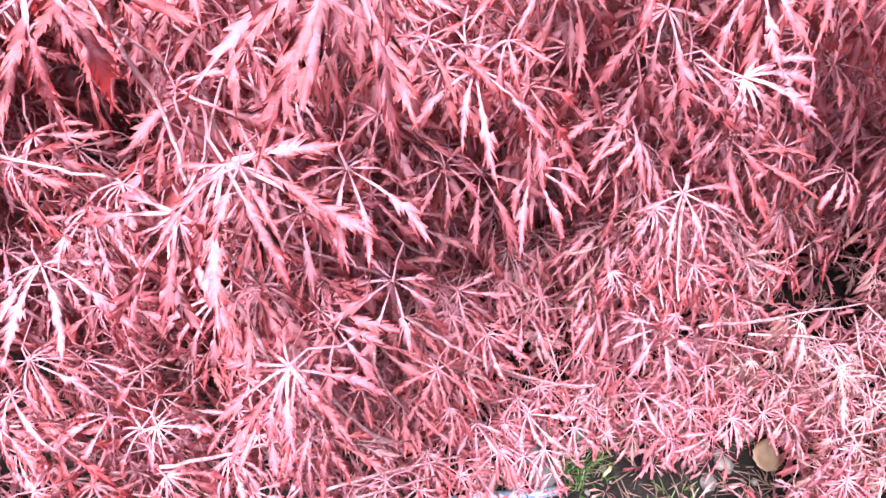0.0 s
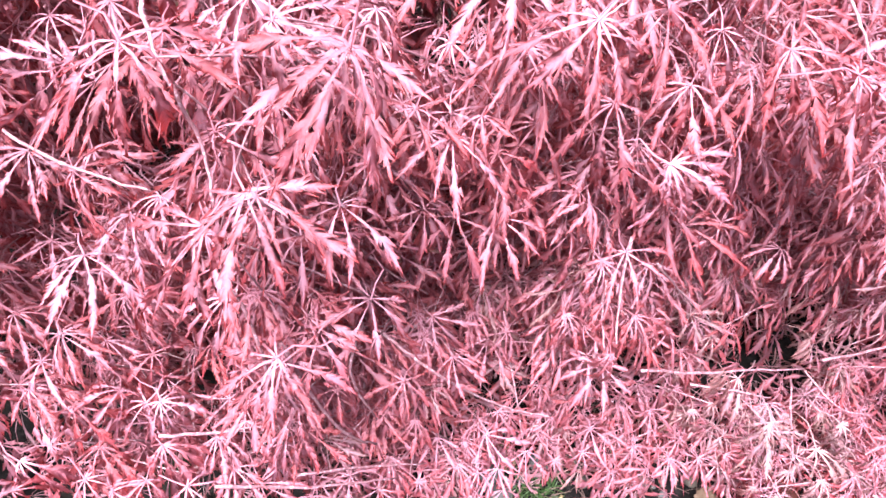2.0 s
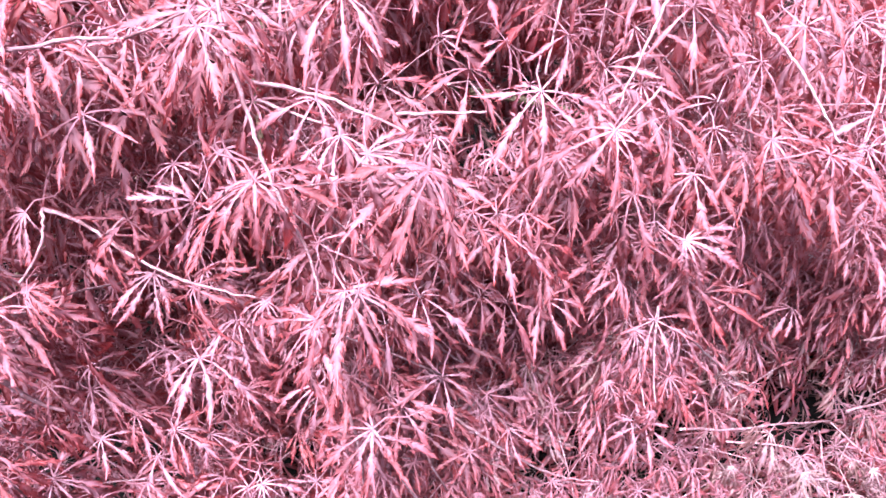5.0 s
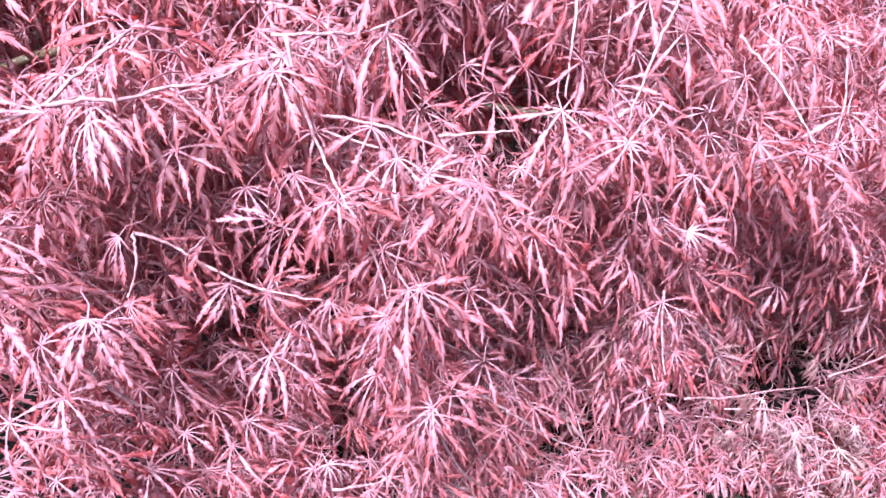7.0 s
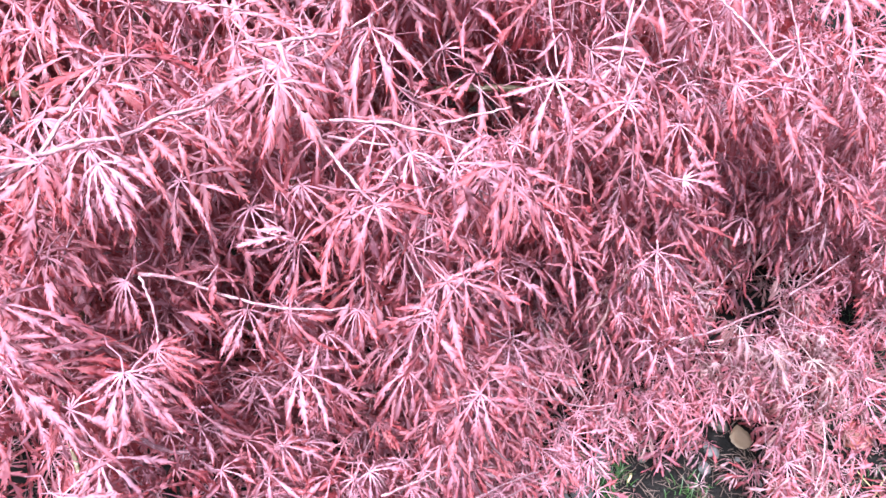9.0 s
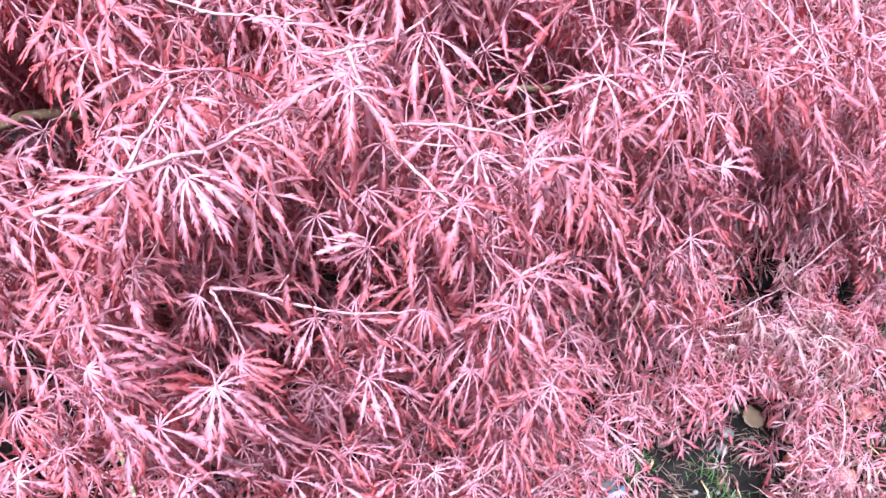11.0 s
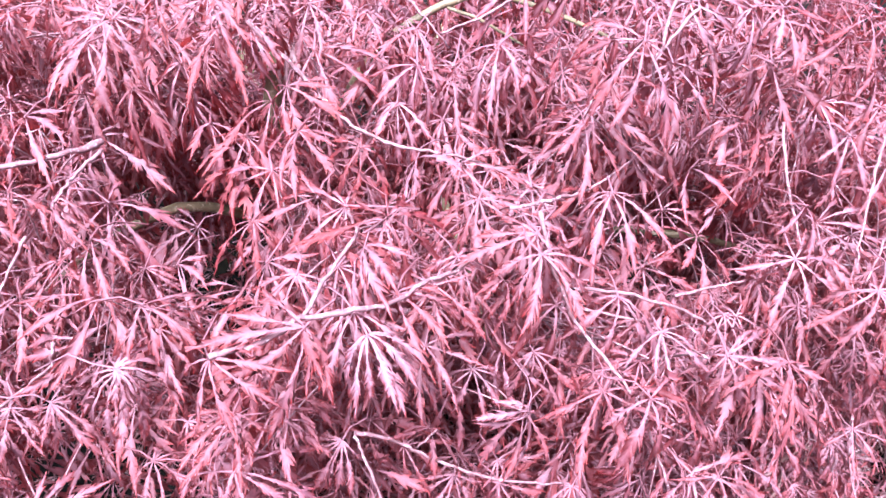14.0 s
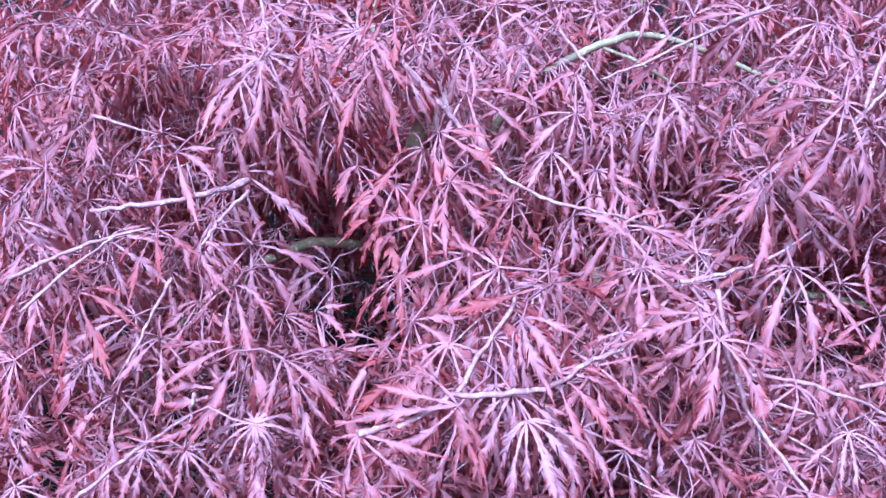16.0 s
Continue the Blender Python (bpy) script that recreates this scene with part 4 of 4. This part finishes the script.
# leaves between and behind them
near = []
for p in hubs:
    d = sorted((q for q in hubs if q is not p), key=lambda q: (q - p).length)[:9]
    near.append([q for q in d if (q - p).length < 0.25])
stems = []
room = [min(0.12, max(0.02, (p - d[min(3, len(d) - 1)]).length if d else 0.12)) ** 1.5 for p, d in zip(hubs[:measured], near)]
front = rng.choices(range(measured), weights=room, k=5600)
for n in range(8600):
    i = front[n] if n < 5600 else measured + n % (len(hubs) - measured)
    p = hubs[i]
    if near[i]:
        p = p.lerp(rng.choice(near[i]), rng.uniform(0.1, 0.9))
    spread = 0.02 if near[i] else 0.04
    p = p + Vector((rng.gauss(0, spread), rng.gauss(0, spread), rng.gauss(0, spread * 0.6)))
    layer = rng.random()
    if p.x > 0.24 and p.z > 0.58 and rng.random() < 0.4:
        continue
    inside = rng.uniform(0.038, 0.095) if layer < 0.40 else rng.uniform(0.08, 0.13) if layer < 0.55 else rng.uniform(0.11, 0.2) if layer < 0.85 else rng.uniform(0.18, 0.36)
    if p.z > 0.7:
        inside *= 1.3
    if p.x > -0.12 and p.z < 0.66:
        inside *= 0.35 if p.x > 0.2 and p.z > 0.3 else 0.45
    p = p + (fall if i < measured else Vector((0, 0, -1))) * inside
    if i < measured and layer < 0.55:
        p = p + fall * behind(p)
    if p.z < 0.05 or open_ground(p) or (layer > 0.55 and rng.random() < 0.6):
        continue
    m = home @ leaf_pose(p, leaf_size(p) * rng.uniform(0.7, 1.1), heading(p, 34), rng.uniform(-8, 40), rng.gauss(0, 18))
    withered = 0.28 < p.x < 0.58 and p.y < 0.5 and p.z < 0.4
    if i >= measured and (n % 3 if p.y > 1.1 or p.x < -1.0 else layer > 0.55):
        deep.append((rng.randrange(20), m))
    elif rng.random() < (0.4 if withered else 0 if layer < 0.2 else 0.16 if p.z < 0.45 else 0.012):
        faded.append((rng.randrange(20), m))
    else:
        (fill if layer < 0.55 else deep).append((rng.randrange(20), m))
    if layer < 0.5 and near[i] and rng.random() < 0.22:
        q = rng.choice(near[i]) + fall * 0.03
        a = p + fall * 0.02
        stems.append([a, a.lerp(q, 0.5) + Vector((0, -0.004, 0.012)), q])
# the dense, shaded inside of the crown
for n in range(5200):
    p = hubs[n % len(hubs)]
    q = p + Vector((rng.gauss(0, 0.05), 0.10 + rng.uniform(0.0, 0.22), -rng.uniform(0.08, 0.32)))
    if q.z > 0.06 and not open_ground(q):
        deep.append((rng.randrange(20), home @ leaf_pose(q, rng.uniform(0.06, 0.085), heading(q, 50), rng.uniform(-10, 40), rng.gauss(0, 25))))
tagged(part("foliage", joined("foliage", fill, SHAPES, LEAF), tree), kind="stuff")
tagged(part("inner_foliage", joined("inner_foliage", deep, PLAIN, LEAF), tree), kind="stuff")
tagged(part("faded_foliage", joined("faded_foliage", faded, SHAPES, OLD_LEAF), tree, "browned older leaves low in the skirt"), kind="stuff")
sv, sf = [], []
for line in stems:
    v, f = tube(curve_through(line, 3), [0.0011, 0.0010, 0.0010, 0.0009, 0.0009, 0.0008, 0.0007], 4)
    sf += [tuple(j + len(sv) for j in g) for g in f]
    sv += [tuple(home @ Vector(p)) for p in v]
tagged(part("fine_twig", mesh_of("fine_twig", sv, sf, TWIG), tree), kind="stuff")


# ---- on the soil in front of the skirt ----
def on_ground(x, y, up=0.0):
    return Vector((x, y, ground_height(x, y) + up))


def pipe():
    """A thin-walled plastic pipe with an open end."""
    a, b = on_ground(-0.16, 0.203, 0.006), on_ground(0.150, 0.236, 0.007)
    line = [a.lerp(b, i / 12) + Vector((0, 0.0015 * math.sin(i), 0)) for i in range(13)]
    outer = tube(line, [0.0062] * 13, 12)
    inner = tube(line[::-1], [0.0048] * 13, 12)
    v, f = outer[0] + inner[0], outer[1][:-2] + [tuple(j + len(outer[0]) for j in g) for g in inner[1][:-2]]
    n = len(outer[0])
    for k in range(12):
        j = (k + 1) % 12
        f.append((n - 12 + k, n - 12 + j, n + (12 - j) % 12, n + (12 - k) % 12))
    return tagged(new("plastic_pipe", mesh_of("plastic_pipe", v, f, PIPE)), "pale blue plastic pipe lying on dark soil", "pipe")


def stone(x, y, r, material, seed, label):
    rr = random.Random(seed)
    bm = bmesh.new()
    bmesh.ops.create_icosphere(bm, subdivisions=3, radius=1.0)
    sx, sy, sz = r * rr.uniform(0.85, 1.3), r * rr.uniform(0.75, 1.0), r * rr.uniform(0.45, 0.7)
    for v in bm.verts:
        d = 1 + 0.22 * noise.noise(v.co * 1.3 + Vector((seed, 0, 0))) + 0.06 * noise.noise(v.co * 4 + Vector((0, seed, 0)))
        v.co = Vector((v.co.x * sx, v.co.y * sy, v.co.z * sz)) * d
    me = bpy.data.meshes.new("stone")
    bm.to_mesh(me)
    bm.free()
    me.materials.append(material)
    me.polygons.foreach_set("use_smooth", [True] * len(me.polygons))
    ob = new("stone", me)
    ob.matrix_basis = Matrix.Translation(on_ground(x, y, sz * 0.35)) @ pose(0, 0, 0, rr.uniform(-12, 12), rr.uniform(-12, 12), rr.uniform(0, 360))
    return tagged(ob, label, "stone", "stones on the soil")


def broad_leaf(x, y, size, material, seed, label, up=0.012):
    """A dead leaf from another tree: toothed oval blade, cupped, with a stalk."""
    rr = random.Random(seed)
    n, verts, faces = 10, [], []
    cup, curl = rr.uniform(0.15, 0.5), rr.uniform(-0.4, 0.5)
    for i in range(n + 1):
        s = i / n
        w = 0.42 * math.sin(math.pi * s ** 0.8) ** 0.8 * (1 + (0.10 if i % 2 else -0.05)) if 0 < i < n else 0.004
        for k in range(-2, 3):
            u = k / 2
            z = cup * (u * w) ** 2 * 2.2 + curl * (s - 0.5) ** 2 + 0.02 * math.sin(6 * s + k + seed)
            verts.append(((s - 0.5), u * w, z))
    for i in range(n):
        for k in range(4):
            a = i * 5 + k
            faces.append((a, a + 5, a + 6, a + 1))
    m = len(verts)
    tv, tf = tube([(-0.5, 0, curl * 0.25), (-0.62, 0.02, curl * 0.3), (-0.75, 0.07, curl * 0.3)], [0.012, 0.01, 0.012], 5)
    verts += tv
    faces += [tuple(j + m for j in g) for g in tf]
    me = mesh_of("fallen_leaf", verts, faces, material)
    ob = new("fallen_leaf", me)
    solid = ob.modifiers.new("thick", "SOLIDIFY")
    solid.thickness = 0.012
    ob.matrix_basis = Matrix.Translation(on_ground(x, y, up)) @ pose(0, 0, 0, rr.uniform(-15, 15), rr.uniform(-15, 15), rr.uniform(0, 360)) @ Matrix.Scale(size, 4)
    return tagged(ob, label, "fallen leaf", "dead leaves on the soil")


pipe()
for k, (x, y, r) in enumerate([(0.130, 0.258, 0.022), (0.092, 0.252, 0.014), (0.160, 0.285, 0.010), (0.058, 0.246, 0.014), (0.115, 0.285, 0.018), (0.185, 0.31, 0.016), (0.33, 0.30, 0.014), (0.34, 0.245, 0.011), (0.365, 0.27, 0.013)]):
    stone(x, y, r, STONE, k + 1, "rounded grey stone half sunk in dark soil")
for k, (x, y, r) in enumerate([(0.246, 0.288, 0.012), (0.414, 0.345, 0.014), (0.232, 0.318, 0.010), (0.40, 0.31, 0.012)]):
    stone(x, y, r, PALE_STONE, k + 31, "pale buff stone lying on dark soil")
rng = random.Random(5)
for k in range(80):
    x, y = rng.uniform(0.05, 0.50), rng.uniform(0.09, 0.36)
    stone(x, y, rng.uniform(0.002, 0.007), STONE if rng.random() < 0.9 else PALE_STONE, k + 60, "small pebble pressed into dark soil")
for k, (x, y, size) in enumerate([(0.47, 0.235, 0.06), (0.44, 0.18, 0.055), (0.53, 0.30, 0.06), (0.36, 0.36, 0.05), (0.62, 0.24, 0.06), (0.50, 0.13, 0.055), (0.57, 0.42, 0.06), (0.38, 0.12, 0.05)]):
    broad_leaf(x, y, size, RUSSET, k, "curled russet dead leaf among the litter")
for k, (x, y, size) in enumerate([(0.13, 0.31, 0.05), (0.42, 0.28, 0.045), (0.08, 0.29, 0.04), (0.30, 0.34, 0.045)]):
    broad_leaf(x, y, size, TAN, k + 20, "dry tan dead leaf on the soil")


def stalk(x0, y0, x1, y1, r, label):
    a, b = on_ground(x0, y0, 0.008), on_ground(x1, y1, 0.006)
    v, f = tube([a, a.lerp(b, 0.35) + Vector((0.002, 0, 0.002)), a.lerp(b, 0.7), b], [r, r * 0.95, r * 0.9, r * 0.7], 6)
    return tagged(new("straw_stalk", mesh_of("straw_stalk", v, f, STRAW)), label, "straw", "loose stalks")


stalk(0.276, 0.206, 0.268, 0.148, 0.0016, "dry yellow straw stalk on dark soil")
stalk(0.215, 0.264, 0.205, 0.252, 0.0026, "short pale broken stalk on dark soil")
stalk(0.22, 0.20, 0.235, 0.13, 0.0010, "thin dry brown stem on dark soil")
stalk(0.33, 0.19, 0.31, 0.12, 0.0010, "thin dry stem bent across the soil")
stalk(0.56, 0.12, 0.64, 0.17, 0.0014, "pale dry stalk beside the grass")
stalk(0.60, 0.10, 0.585, 0.20, 0.0014, "pale dry stalk beside the grass")

rng = random.Random(9)
for k in range(130):
    x, y = rng.uniform(0.26, 0.80), rng.uniform(0.02, 0.45)
    if ((x - 0.235) / 0.10) ** 2 + ((y - 0.18) / 0.08) ** 2 < 1:
        continue
    ob = new("maple_leaf", LEAVES[rng.choice(flat)] if rng.random() < 0.75 else FADED[rng.randrange(3)])
    ob.matrix_basis = leaf_pose(on_ground(x, y, rng.uniform(0.012, 0.045)), rng.uniform(0.042, 0.058), rng.uniform(0, 360), rng.uniform(-35, -10), rng.gauss(0, 15))
    tagged(ob, "fallen red maple leaf lying on litter", "fallen leaf", "fallen maple leaves")


def grass():
    rr = random.Random(21)
    v, f = [], []
    for cx, cy, spread, count in ((0.165, 0.262, 0.020, 120), (0.195, 0.272, 0.012, 50), (0.285, 0.150, 0.026, 150), (0.30, 0.215, 0.018, 60), (0.84, 0.43, 0.09, 420), (0.62, 0.13, 0.06, 160), (0.74, 0.30, 0.09, 320), (0.66, 0.38, 0.04, 60)):
        for _ in range(count):
            x, y = rr.gauss(cx, spread), rr.gauss(cy, spread * 0.8)
            p, h, a = on_ground(x, y, -0.002), rr.uniform(0.007, 0.024), rr.uniform(0, 6.28)
            lean = Vector((math.cos(a), math.sin(a), 0)) * h * rr.uniform(0.3, 1.3)
            side = Vector((-math.sin(a), math.cos(a), 0)) * rr.uniform(0.0007, 0.0013)
            rows = [(p, 1.0), (p + lean * 0.25 + Vector((0, 0, h * 0.5)), 0.9), (p + lean * 0.6 + Vector((0, 0, h * 0.85)), 0.6)]
            n = len(v)
            for q, w in rows:
                v += [tuple(q - side * w), tuple(q + Vector((0, 0, 0.0003))), tuple(q + side * w)]
            v.append(tuple(p + lean + Vector((0, 0, h))))
            for i in range(2):
                for j in range(2):
                    b = n + 3 * i + j
                    f.append((b, b + 1, b + 4, b + 3))
            f += [(n + 6, n + 7, n + 9), (n + 7, n + 8, n + 9)]
    return tagged(new("grass", mesh_of("grass", v, f, GRASS)), "short bright green grass tufts in dark soil", "grass", kind="stuff")


grass()


def soil_litter():
    """Bits of stem and crumbs of leaf trodden into the soil."""
    rr = random.Random(33)
    v, f = [], []
    for _ in range(1500):
        x, y = rr.uniform(0.02, 0.70), rr.uniform(0.04, 0.42)
        a, h = rr.uniform(0, 6.28), rr.uniform(0.008, 0.035)
        d = Vector((math.cos(a), math.sin(a), rr.uniform(-0.1, 0.25))) * h
        p = on_ground(x, y, 0.003)
        r = rr.uniform(0.0003, 0.0009)
        tv, tf = tube([p, p + d * 0.5 + Vector((0, 0, rr.uniform(0, 0.004))), p + d], [r, r, r * 0.6], 4)
        f += [tuple(j + len(v) for j in g) for g in tf]
        v += tv
    return tagged(new("stem_litter", mesh_of("stem_litter", v, f, DRY)), "thin reddish stems scattered on dark soil", "litter", kind="stuff")


def leaf_litter():
    """A carpet of withered leaves under the crown."""
    rr = random.Random(34)
    poses = []
    for _ in range(1500):
        x, y = rr.uniform(-1.1, 0.9), rr.uniform(0.05, 1.7)
        if ((x - 0.235) / 0.11) ** 2 + ((y - 0.17) / 0.09) ** 2 < 1 and rr.random() < 0.3:
            continue
        if ((x - 0.12) / 0.08) ** 2 + ((y - 0.225) / 0.05) ** 2 < 1:
            continue
        poses.append((rr.randrange(4), leaf_pose(on_ground(x, y, rr.uniform(0.012, 0.03)), rr.uniform(0.03, 0.05), rr.uniform(0, 360), rr.uniform(-40, -10), rr.gauss(0, 15))))
    return tagged(new("leaf_litter", joined("leaf_litter", poses, PLAIN, OLD_LEAF)), "withered brown maple leaves covering the soil", "litter", kind="stuff")


soil_litter()
leaf_litter()
